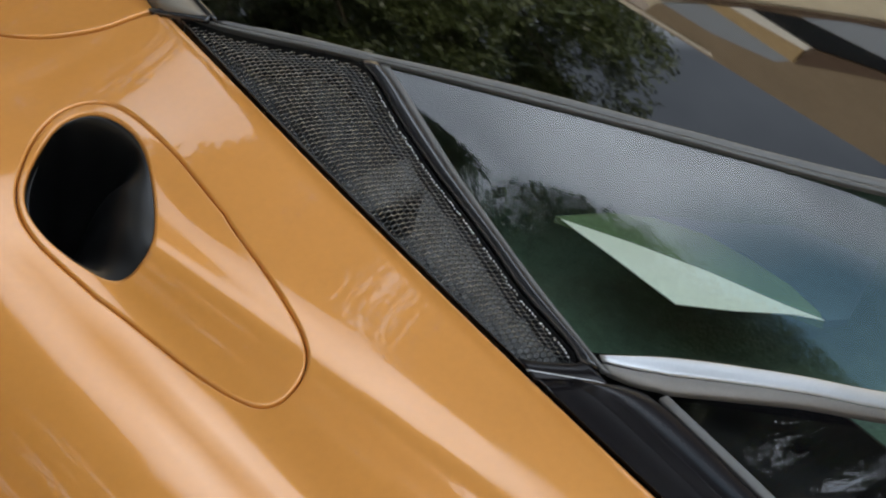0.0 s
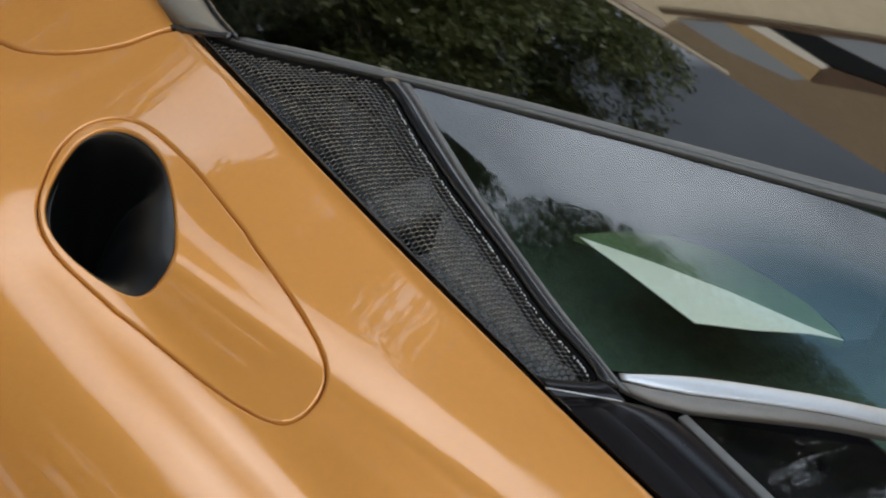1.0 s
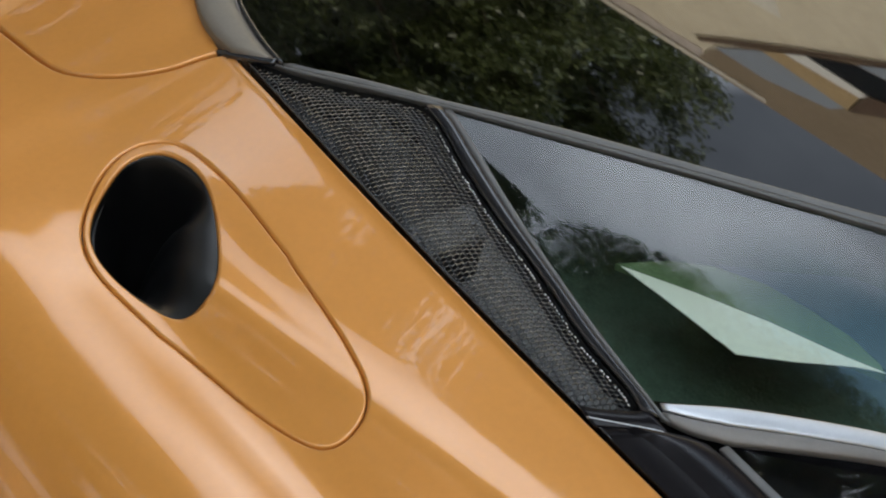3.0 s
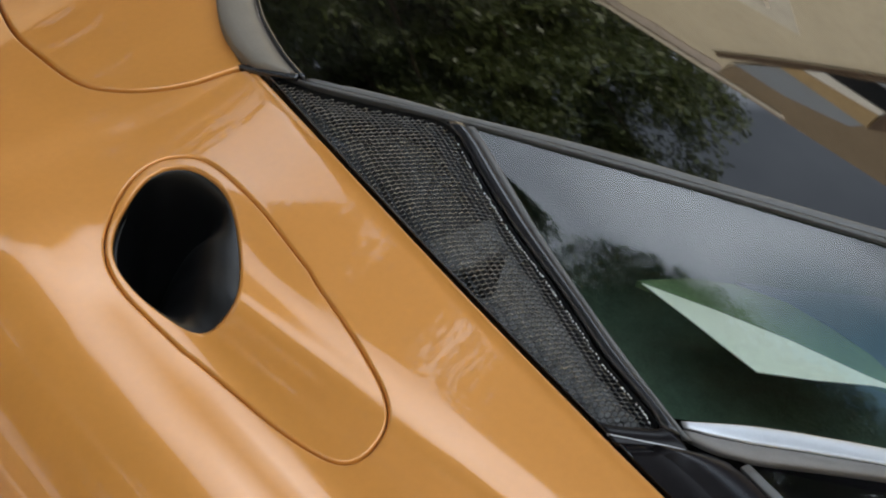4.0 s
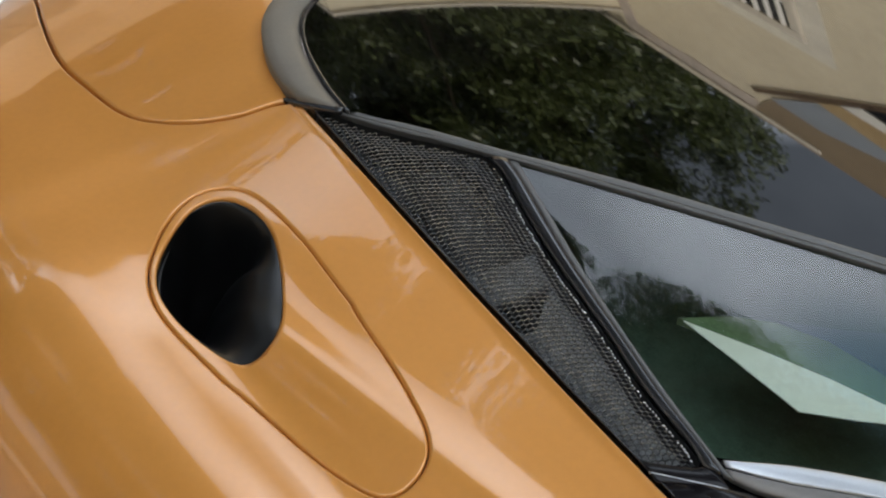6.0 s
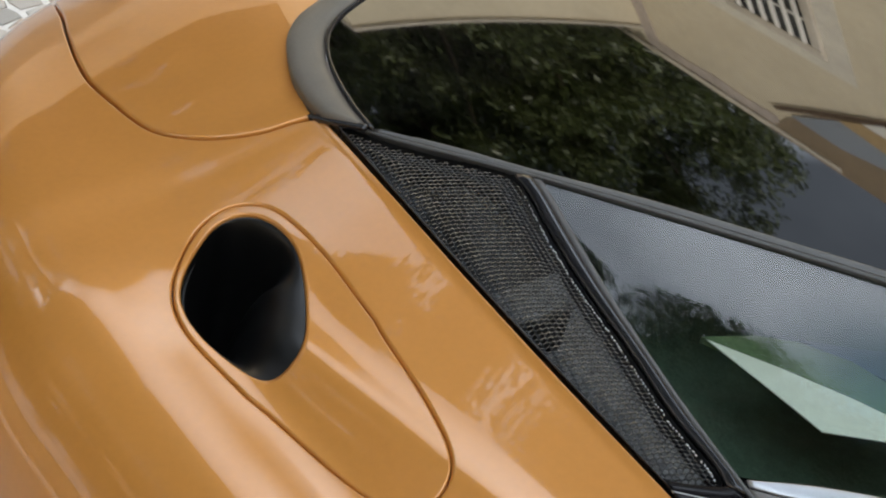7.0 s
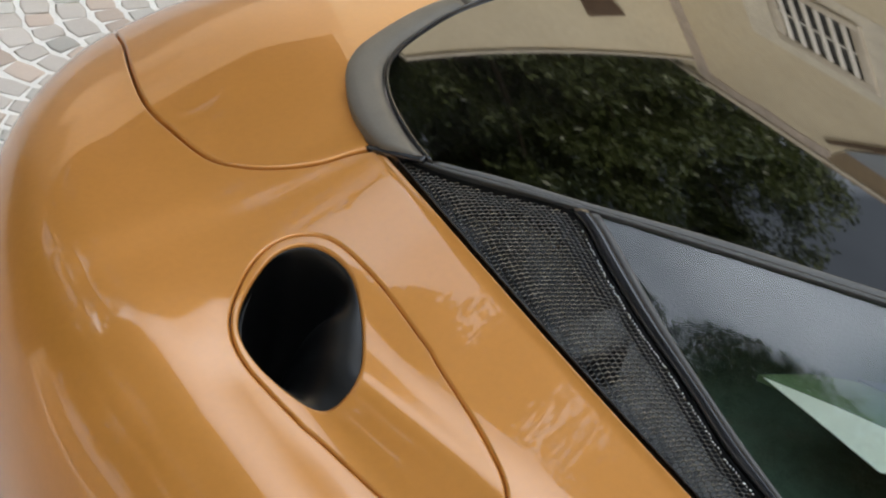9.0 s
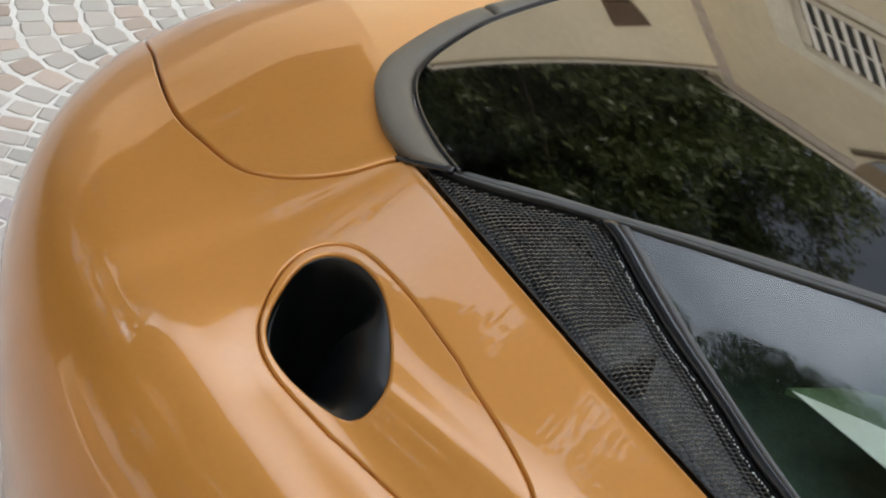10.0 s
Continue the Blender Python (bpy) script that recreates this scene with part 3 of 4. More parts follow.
def honeycomb():
    bm = bmesh.new()
    pitch = 0.0055
    turn = math.radians(-15)
    ax, ay = np.array((math.cos(turn), math.sin(turn))), np.array((-math.sin(turn), math.cos(turn)))
    R = pitch / math.sqrt(3)
    cells = np.array([ax * (i * pitch + (j % 2) * pitch / 2) + ay * (j * R * 1.5) for i in range(-10, 150) for j in range(-38, 82)])
    # along the rear window the mesh runs on under the strip
    under = (cells[:, 1] > 0.40 * cells[:, 0] - 0.008) & (cells[:, 0] < 0.222)
    cells = cells[inside(cells, inset(mesh_loop, 0.0003)) | under & inside(cells, inset(mesh_loop, -0.006))]
    rnd = random.Random(5)
    for c in cells:
        base = mesh_height(*c)
        tip_x, tip_y = rnd.gauss(0, 0.05), rnd.gauss(0, 0.05)
        sx, sy = (mesh_height(c[0] + 0.002, c[1]) - base) / 0.002, (mesh_height(c[0], c[1] + 0.002) - base) / 0.002
        rings = []
        for k, h in ((1.0, 0.0), (0.92, 0.0004), (0.82, -0.0001), (0.82, -0.0014)):
            ring = []
            for q in range(6):
                ang = math.radians(60 * q + 30)
                off = (ax * math.cos(ang) + ay * math.sin(ang)) * R * k
                ring.append(bm.verts.new((c[0] + off[0], c[1] + off[1], base + (sx + tip_x) * off[0] + (sy + tip_y) * off[1] + h)))
            rings.append(ring)
        for a, b in zip(rings[:-1], rings[1:]):
            for q in range(6):
                bm.faces.new((a[q], a[(q + 1) % 6], b[(q + 1) % 6], b[q]))
    return bm


part("honeycomb_mesh", honeycomb(), MESH_METAL, grille, "fine black metal honeycomb", smooth=False)


def edge_beads():
    """Bright beads that stand in for the glints on the mesh's cut rim along the pillar."""
    bm = bmesh.new()
    rnd = random.Random(3)
    path = curve([(0.238, 0.0765), (0.250, 0.0717), (0.296, 0.0565), (0.366, 0.0377), (0.458, 0.0177), (0.527, 0.0009), (0.589, -0.0085), (0.604, -0.0125)], 92)
    for i in range(1, 91):
        if rnd.random() < 0.12:
            continue
        t = path[i + 1] - path[i - 1]
        t /= np.linalg.norm(t)
        t = t + np.array((-t[1], t[0])) * rnd.uniform(-0.5, 0.5)
        n = np.array((-t[1], t[0]))
        c = path[i] + n * rnd.uniform(-0.0006, 0.0006)
        z = mesh_height(*path[i]) + 0.0018 + rnd.uniform(-0.0006, 0.0004)
        k = rnd.uniform(0.7, 1.3)
        rings = []
        for s, w, h in ((-0.0014, 0.0003, 0), (-0.0008, 0.0006, 0.0005), (0.0008, 0.0006, 0.0005), (0.0014, 0.0003, 0)):
            rings.append([bm.verts.new((*(c + t * s * k + n * w * a), z + h + b)) for a, b in ((-1, -0.001), (-0.6, 0), (0.6, 0), (1, -0.001))])
        for a, b in zip(rings[:-1], rings[1:]):
            for q in range(3):
                bm.faces.new((a[q], b[q], b[q + 1], a[q + 1]))
    return bm


part("mesh_rim", edge_beads(), GLINT_METAL, grille, "bright beads standing in for glints on the cut rim of the mesh")


def backing(front):
    def lift(x, y):
        bulge = 0.004 * math.exp(-((x - 0.335) / 0.022) ** 2)
        z = mesh_height(x, y) - 0.0075 + bulge - 0.003 * math.sin(x * 75) ** 2 if front else mesh_height(x, y) - 0.026 - 0.006 * math.sin(x * 40 + y * 70)
        return x, y, z
    loop = inset(mesh_loop, 0.004)
    near = loop[:, 0] - 0.45 * loop[:, 1] > 0.312
    ends = np.where(near != np.roll(near, 1))[0]
    loop = np.roll(loop, -ends[0], 0)
    near = np.roll(near, -ends[0])
    piece = loop[near] if front else loop[~near]
    return sheet(piece, [curve(WEDGE, 40, True)] if front else [], 0.006, lift, 0.001, 0.01)


part("backing_plate", backing(True), CAVITY, grille, "dark grey plate behind the mesh")
part("air_box", backing(False), AIRBOX, grille, "black air box behind the mesh")


def grille_tray():
    rows = []
    bm = bmesh.new()
    top = inset(mesh_loop, -0.002)
    for d, z in ((0.0, -0.002), (0.001, -0.02), (0.004, -0.05), (0.008, -0.06)):
        rows.append([bm.verts.new((p[0], p[1], side(*p)[2] + z)) for p in inset(top, d)])
    n = len(top)
    for a, b in zip(rows[:-1], rows[1:]):
        for i in range(n):
            bm.faces.new((a[i], a[(i + 1) % n], b[(i + 1) % n], b[i]))
    bm.faces.new(rows[-1])
    bmesh.ops.recalc_face_normals(bm, faces=bm.faces)
    return bm


part("tray", grille_tray(), DUCT_BLACK, grille, "black plastic air channel", smooth=False)
waist3 = np.array([side(x, waist(x) + 0.0055) for x in np.linspace(0.0, 0.62, 80)])
mesh_low = curve([side(x, y) for x, y in [(0.03, 0.0020), (0.09, -0.0015), (0.159, -0.0086), (0.308, -0.0222), (0.398, -0.0298), (0.551, -0.0405), (0.60, -0.0425)]], 80)
part("lower_frame", band(waist3, mesh_low, [(0, -0.02), (0, -0.001), (0.12, 0.001), (0.35, 0.0012), (0.8, -0.001), (1, -0.005), (1, -0.012)], smooth_line=False), GLOSS_BLACK, grille)
part("upper_frame", band(curve(lifted([(0.035, 0.009), (0.081, 0.0245), (0.14, 0.0505), (0.193, 0.0780), (0.224, 0.0895)], side), 40), curve(lifted([(0.05, 0.016), (0.088, 0.03), (0.147, 0.058), (0.2, 0.083), (0.238, 0.098)], side), 40), FLAT, smooth_line=False), STRIP_GREY, grille)
mesh_right = curve(lifted([(0.2135, 0.0815), (0.246, 0.076), (0.293, 0.061), (0.363, 0.042), (0.455, 0.022), (0.525, 0.005), (0.592, -0.005), (0.612, -0.012)], side), 60)
pil = curve(lifted(PILLAR + [(0.64, -0.004)], side), 60)
part("pillar", band(mesh_right, mesh_right * 0.35 + pil * 0.65, [(0, -0.012), (0, 0.0), (0.1, 0.002), (0.5, 0.004), (0.9, 0.004), (1, 0.002), (1, -0.006)], smooth_line=False), GLOSS_BLACK, grille, "gloss black pillar")
part("pillar_seal", band(mesh_right * 0.32 + pil * 0.68, pil, ROUND, smooth_line=False), RUBBER, grille, "grey rubber seal")
part("end_cap", band(curve(lifted([(0.575, -0.043), (0.606, -0.02), (0.615, -0.008)], side), 20), curve(lifted([(0.598, -0.0475), (0.626, -0.026), (0.645, -0.0125)], side), 20), FLAT, smooth_line=False), DOOR_BLACK, grille)

cap_line = curve([side(x, y)[:2] + (side(x, y)[2] + 0.0022,) for x, y in ((0.586, -0.0465), (0.612, -0.031), (0.634, -0.0185), (0.643, -0.0145))], 20)
part("cap_edge", band(cap_line, cap_line + np.array((0.0018, -0.0005, -0.0006)), [(0, -0.002), (0.1, 0.0006), (0.5, 0.001), (0.9, 0.0006), (1, -0.002)], smooth_line=False), SILVER, grille, "thin bright edge")

# quarter window
def quarter_surface(x, y):
    """The pane lies a little below the trim round it and does not follow its upturned front end."""
    w = y - waist(x)
    return x, y, 0.918 + 0.38 * w - 0.25 * w * w


def seated(x, y):
    """Where the pane runs under a point of the trim, on the slant of its recess."""
    p, lean = Vector(side(x, y)), Vector((1.135, -0.88, 1.896))
    way = (p - lean).normalized()
    for _ in range(12):
        p += way * (p.z - quarter_surface(p.x, p.y)[2])
    return p.x, p.y


pane_top = [(x + 0.004, y + 0.006) for x, y in curve(STRIP_LOW[2:], 60)]
quarter_outline = np.array([seated(*p) for p in np.vstack([pane_top, line(pane_top[-1], BAR_TOP[-1], 20), curve(BAR_TOP, 40)[::-1][:-1], curve(PILLAR, 60)[::-1][:-1]])])
quarter = part("quarter_window", sheet(quarter_outline, [], 0.015, quarter_surface, 0.0, 0.0), SIDE_GLASS, car, "green-tinted quarter window")
quarter.visible_shadow = False

# bright bar over the door window
bar_t, bar_l = curve(lifted(BAR_TOP, side, 0.003), 60), curve(lifted(BAR_LOW, side, 0.0), 60)
bar_l = bar_l + (bar_t - bar_l) * 0.18
bar_break = bar_t + (bar_l - bar_t) * np.interp(np.linspace(0, 1, 60), (0, 0.12, 0.3, 0.7, 1), (0.46, 0.54, 0.58, 0.70, 0.78))[:, None]
roof_bar = part("roof_bar", band(bar_t, bar_break, [(0, -0.006), (0, -0.0018), (0.05, -0.0006), (0.14, 0.0), (0.5, 0.0002), (0.86, 0.0), (0.96, -0.0005), (1, -0.002)], smooth_line=False), SILVER, car, "brushed silver roof trim bar")
# shade under the bar is painted with the darker trim colour
part("bar_underside", band(bar_break - np.array((0, 0, 0.0018)), bar_l, [(0, -0.004), (0, -0.0004), (0.1, 0.0), (0.9, -0.003), (1, -0.005), (1, -0.009)], smooth_line=False), BAR_UNDER, roof_bar, "satin underside of the bar, its shade put into the grey")

part("bar_gasket", band(bar_t + (bar_t - bar_l) * 0.07 - np.array((0, 0, 0.003)), bar_t - np.array((0, 0, 0.003)), [(0, -0.004), (0, 0.0), (0.3, 0.0008), (0.7, 0.0008), (1, 0.0), (1, -0.004)], smooth_line=False), SATIN_BLACK, car, "black rubber gasket along the roof bar")

# door
door = new("door")
door.parent = car
door["label"] = "black upper door edge with tinted window"
sill_a = np.array([(x, waist(x) + 0.0055, 0.921) for x in np.linspace(0.60, 1.3, 40)])
sill_b = curve([(0.645, -0.014, 0.936), (0.685, 0.003, 0.942), (0.81, -0.009, 0.944), (1.0, -0.03, 0.944), (1.34, -0.065, 0.944)], 40)
part("sill_trim", band(sill_a, sill_b, [(0, -0.02), (0, 0.0), (0.04, 0.002), (0.40, 0.003), (0.44, 0.0036), (0.56, 0.0085), (0.60, 0.0088), (0.97, 0.004), (1, 0.002), (1, -0.01)], smooth_line=False), DOOR_BLACK, door, "black door sill trim")
part("window_seal", band(curve([(0.685, 0.005, 0.944), (0.81, -0.007, 0.946), (1.0, -0.028, 0.946), (1.34, -0.063, 0.946)], 40), curve([(0.688, 0.012, 0.947), (0.812, 0.001, 0.948), (1.0, -0.02, 0.948), (1.34, -0.055, 0.948)], 40), ROUND, smooth_line=False), RUBBER, door, "grey window seal")
door_pane = part("door_pane", band(curve([(0.686, 0.009, 0.945), (0.81, -0.003, 0.945), (0.93, -0.016, 0.945)], 30), curve(lifted([(0.695, 0.012), (0.788, 0.050), (0.93, 0.085)], side, -0.004), 30), [(0, 0), (0.5, 0.0002), (1, 0)], smooth_line=False), SIDE_GLASS, door, "tinted door glass")
door_pane.visible_shadow = False

part("door_card", block(0.70, 1.25, 0.022, 0.20, 0.70, 0.88, 0.01), DOOR_BLACK, door, "black inner door panel")

# cabin seen through the glass
part("parcel_shelf", block(-0.16, 1.2, 0.05, 2 * MID - 0.05, 0.70, 0.74, 0.01), CARPET, car, "black carpeted luggage shelf")


def slab(points, z0, z1, tilt=0.0):
    bm = bmesh.new()
    lo = [bm.verts.new((x, y, z0 + tilt * y)) for x, y in points]
    hi = [bm.verts.new((x, y, z1 + tilt * y)) for x, y in points]
    n = len(points)
    bm.faces.new(hi), bm.faces.new(lo[::-1])
    for i in range(n):
        bm.faces.new((lo[i], lo[(i + 1) % n], hi[(i + 1) % n], hi[i]))
    bmesh.ops.recalc_face_normals(bm, faces=bm.faces)
    return bm


# black slab added behind the door glass to imitate the dark cabin
part("sill_filler", slab([(0.60, -0.024), (0.69, -0.004), (0.84, -0.014), (0.84, 0.09), (0.74, 0.10), (0.66, 0.085), (0.60, 0.02)], 0.90, 0.918), DOOR_BLACK, door, "added black slab standing in for the dark cabin under the window corner", smooth=False)
part("shelf_panel", slab([(0.425, 0.177), (0.493, 0.181), (0.573, 0.184), (0.611, 0.226), (0.647, 0.272), (0.67, 0.293), (0.634, 0.276), (0.56, 0.247), (0.49, 0.213)], 0.8648, 0.866), PALE_TRIM, car, "pale cream perforated shelf panel", smooth=False)
# added slab whose olive colour imitates a green reflection tint in the quarter window
part("seat_panel", slab([(0.414, 0.183), (0.44, 0.235), (0.47, 0.269), (0.517, 0.296), (0.567, 0.307), (0.615, 0.312), (0.658, 0.306), (0.669, 0.298), (0.632, 0.281), (0.558, 0.251), (0.487, 0.218)], 0.850, 0.858), OLIVE_TINT, car, "olive green slab standing in for a reflection tint in the glass", smooth=False)
# slab added for the dark blue of sky reflected in the pane
part("cabin_panel", slab([(0.462, 0.282), (0.499, 0.322), (0.555, 0.397), (0.64, 0.432), (0.676, 0.333), (0.664, 0.312), (0.643, 0.319), (0.56, 0.32)], 0.842, 0.850), BLUE_TINT, car, "blue-grey slab standing in for blue sky reflected in the glass", smooth=False)

# the far half of the car repeats the near one
def mirrored_part(ob, parent):
    me = ob.data.copy()
    if "custom_normal" in me.attributes:
        me.attributes.remove(me.attributes["custom_normal"])
    me.flip_normals()
    for v in me.vertices:
        v.co.y = 2 * MID - v.co.y
    twin = new(ob.name.split(".")[0], me)
    twin.parent = parent
    twin.visible_shadow = ob.visible_shadow
    if "label" in ob:
        twin["label"] = ob["label"]
    return twin


for ob in (fender, intake, quarter):
    mirrored_part(ob, car)
for group_ob in (grille, door):
    twin_group = new(group_ob.name.split(".")[0])
    twin_group.parent = car
    twin_group["label"] = group_ob["label"]
    for ob in list(group_ob.children):
        mirrored_part(ob, twin_group)


def loft(sections):
    """Closed cross-sections along x, each half given as (y, z) from the sill to the middle line."""
    bm = bmesh.new()
    rows = []
    for x, half in sections:
        half = curve([(y, z) for y, z in half], 14)
        full = [(y, z) for y, z in half] + [(2 * MID - y, z) for y, z in half[-2::-1]]
        rows.append([bm.verts.new((x, y, z)) for y, z in full])
    for p, q in zip(rows[:-1], rows[1:]):
        for k in range(len(p) - 1):
            bm.faces.new((p[k], p[k + 1], q[k + 1], q[k]))
    bm.faces.new(rows[0])
    bm.faces.new(rows[-1])
    bmesh.ops.recalc_face_normals(bm, faces=bm.faces)
    return bm


part("front_body", loft([(1.31, [(-0.44, 0.2), (-0.465, 0.5), (-0.44, 0.72), (-0.33, 0.83), (-0.08, 0.90), (MID, 0.90)]),
                         (2.0, [(-0.43, 0.2), (-0.45, 0.5), (-0.43, 0.70), (-0.33, 0.80), (-0.08, 0.86), (MID, 0.86)]),
                         (2.6, [(-0.44, 0.2), (-0.46, 0.5), (-0.43, 0.72), (-0.30, 0.82), (-0.02, 0.78), (MID, 0.76)]),
                         (3.2, [(-0.42, 0.2), (-0.44, 0.45), (-0.40, 0.62), (-0.28, 0.70), (0.0, 0.66), (MID, 0.62)]),
                         (3.65, [(-0.32, 0.2), (-0.33, 0.36), (-0.28, 0.46), (-0.18, 0.51), (0.05, 0.50), (MID, 0.48)]),
                         (3.85, [(-0.05, 0.22), (-0.05, 0.30), (0.0, 0.36), (0.08, 0.38), (0.2, 0.38), (MID, 0.37)])]), PAINT, car, "orange metallic doors and nose")
part("roof", loft([(0.98, [(0.13, 1.03), (0.25, 1.06), (MID, 1.09)]), (1.3, [(0.0, 0.93), (0.16, 1.12), (MID, 1.17)]), (1.7, [(-0.03, 0.90), (0.14, 1.08), (MID, 1.15)]),
                   (2.1, [(-0.03, 0.87), (0.16, 0.96), (MID, 1.02)]), (2.45, [(0.0, 0.79), (0.2, 0.80), (MID, 0.83)])]), GLOSS_BLACK, car, "gloss black roof and windscreen")
part("underbody", block(-0.42, 3.3, -0.30, 2 * MID + 0.30, 0.13, 0.52, 0.03), SATIN_BLACK, car, "black underbody and diffuser")


def wheel(x, y, out):
    hub = new("wheel")
    hub.parent = car
    for name, mat, profile in (("tyre", TYRE, [(0.235, -0.13), (0.335, -0.125), (0.35, -0.09), (0.35, 0.09), (0.335, 0.125), (0.235, 0.13)]),
                               ("rim", SILVER, [(0.0, 0.09), (0.05, 0.10), (0.16, 0.08), (0.22, 0.12), (0.24, 0.125), (0.24, -0.12)])):
        bm = bmesh.new()
        n = 40
        rows = [[bm.verts.new((x + r * math.cos(2 * math.pi * k / n), y + out * w, 0.35 + r * math.sin(2 * math.pi * k / n))) for r, w in profile] for k in range(n)]
        for k in range(n):
            p, q = rows[k], rows[(k + 1) % n]
            for m in range(len(profile) - 1):
                bm.faces.new((p[m], p[m + 1], q[m + 1], q[m]))
        bmesh.ops.remove_doubles(bm, verts=bm.verts, dist=1e-5)
        bmesh.ops.recalc_face_normals(bm, faces=bm.faces)
        part(name, bm, mat, hub)


for x in (0.25, 2.9):
    wheel(x, -0.32, -1)
    wheel(x, 2 * MID + 0.32, 1)

# ---------------------------------------------------------------- ground
ground = part("ground", block(-400, 400, -400, 400, -0.5, 0.0), MORTAR, None)
tagged(ground, "pale mortar bed of a cobbled court", "ground", kind="structure")

# ---------------------------------------------------------------- building and trees round the court


def wall(name, centre_az, dist, length, height, label, shift=0.0, mat=PLASTER):
    m = Matrix.Rotation(radians(centre_az - 90), 4, "Z")
    bm = block(-length / 2 + shift, length / 2 + shift, dist, dist + 0.4, 0, height)
    ob = part(name, bm, mat, None, smooth=False)
    ob.matrix_world = m
    return tagged(ob, label, "wall", kind="structure")


wall_rear = wall("wall_rear", 175, 9.0, 5.0, 6.9, "sunlit beige plastered court wall", 6.3)
wall_low = wall("wall_low", 175, 9.0, 13.0, 4.1, "low weathered beige stone court wall", -2.7, WEATHERED)
wall_side = wall("wall_side", 80, 7.0, 26, 7.38, "sunlit beige plastered building front")
# unseen wall behind the camera, added to keep the sun off the car
wall_front = wall("wall_front", -45, 6.5, 15, 11.5, "unseen plain beige wall added to shade the court")
wall_right = wall("wall_right", -110, 14.0, 24, 3.0, "low beige court wall", -4.0)


def on_wall(ob, az, flush):
    ob.matrix_world = Matrix.Rotation(radians(az - 90), 4, "Z") @ Matrix.Translation((0, flush, 0))
    return ob


# eave mouldings
on_wall(tagged(part("eave_trim", block(-13, -7.02, -0.03, 0.0, 7.24, 7.33, 0.01), STONE_TRIM), "pale stone eave moulding under the roof", "moulding", kind="structure"), 80, 7.0)
on_wall(tagged(part("wall_coping", block(3.78, 8.85, -0.03, 0.5, 6.9, 6.95, 0.01), STONE_TRIM), "pale stone coping of the court wall", "coping", kind="structure"), 175, 9.0)


def window(az, dist, x, z, w, h, bars):
    top = new("window_1")
    tagged(top, "small barred window with a pale stone surround", "window", "windows of the building front", "structure")
    for a, b, c, d in ((-w / 2 - 0.12, w / 2 + 0.12, -h / 2 - 0.14, -h / 2), (-w / 2 - 0.12, w / 2 + 0.12, h / 2, h / 2 + 0.14), (-w / 2 - 0.12, -w / 2, -h / 2, h / 2), (w / 2, w / 2 + 0.12, -h / 2, h / 2)):
        part("surround", block(a, b, -0.05, 0.02, c, d, 0.01), STONE_TRIM, top)
    part("plaster_band", block(-w / 2 - 0.55, w / 2 + 0.4, -0.006, 0.02, -h / 2 - 0.38, h / 2 + 0.34), PATCH, top, "paler weathered plaster round the window", smooth=False)
    part("pane", block(-w / 2, w / 2, -0.012, 0.0, -h / 2, h / 2), DARK_PANE, top, smooth=False)
    for i in range(bars):
        x0 = -w / 2 + w * (i + 0.5) / bars
        part("bar", block(x0 - 0.022, x0 + 0.022, -0.06, -0.02, -h / 2, h / 2, 0.008), WHITE_WOOD, top)
    part("cross_bar", block(-w / 2, w / 2, -0.05, -0.018, -0.02, 0.02, 0.005), WHITE_WOOD, top)
    top.matrix_world = Matrix.Rotation(radians(az - 90), 4, "Z") @ Matrix.Translation((x, dist, z))
    return top


window(80, 7.0, -7.27, 4.62, 0.92, 0.88, 6)


def on_front(name, points, y0, y1, mat, parent, label=""):
    """A flat piece on the building front: points (along, up), from depth y0 to y1 before the wall."""
    bm = bmesh.new()
    a = [bm.verts.new((x, -y0, z)) for x, z in points]
    b = [bm.verts.new((x, -y1, z)) for x, z in points]
    n = len(points)
    bm.faces.new(b), bm.faces.new(a[::-1])
    for i in range(n):
        bm.faces.new((a[i], a[(i + 1) % n], b[(i + 1) % n], b[i]))
    bmesh.ops.recalc_face_normals(bm, faces=bm.faces)
    return part(name, bm, mat, parent, label, smooth=False)


# same plaster as the front below; its shade is painted in as darker tan
on_wall(tagged(on_front("wing", [(-7.95, 7.38), (-7.6, 6.92), (-7.0, 6.37), (-4.6, 4.68), (-2.0, 4.6), (13, 4.6), (13, 7.38)], -0.02, 0.012, SHADED_PLASTER, None), "upper plaster wall of the building, its shade painted as darker tan", "wall", kind="structure"), 80, 7.0)
on_wall(tagged(on_front("eave_band", [(-9.42, 7.03), (-9.0, 7.06), (-8.6, 7.01), (-8.2, 7.05), (-7.75, 7.02), (-7.75, 7.24), (-9.42, 7.24)], -0.02, 0.008, MAUVE, None), "weathered mauve band under the eave", "moulding", kind="structure"), 80, 7.0)
on_wall(tagged(on_front("corner_band", [(-9.63, 0.0), (-9.42, 0.0), (-9.40, 3.1), (-9.45, 5.2), (-9.42, 7.24), (-9.63, 7.24)], -0.02, 0.008, MAUVE, None), "weathered mauve band along the corner of the walls", "moulding", kind="structure"), 80, 7.0)
gable = new("window_2")
tagged(gable, "sloping timber-framed gable window in the wall painted as shaded", "window", "windows of the building front", "structure")
on_front("beam", [(-7.75, 6.82), (-7.0, 6.29), (-5.79, 5.45), (-4.6, 4.63), (-4.6, 4.70), (-5.79, 5.52), (-7.0, 6.37), (-7.7, 6.86)], -0.02, 0.026, SOFFIT, gable, "dark timber beam")
on_front("pane", [(-7.5, 6.80), (-6.80, 6.27), (-5.93, 6.42), (-6.13, 6.62), (-6.9, 6.82)], -0.02, 0.022, PALE_PANE, gable, "pale curtained pane")
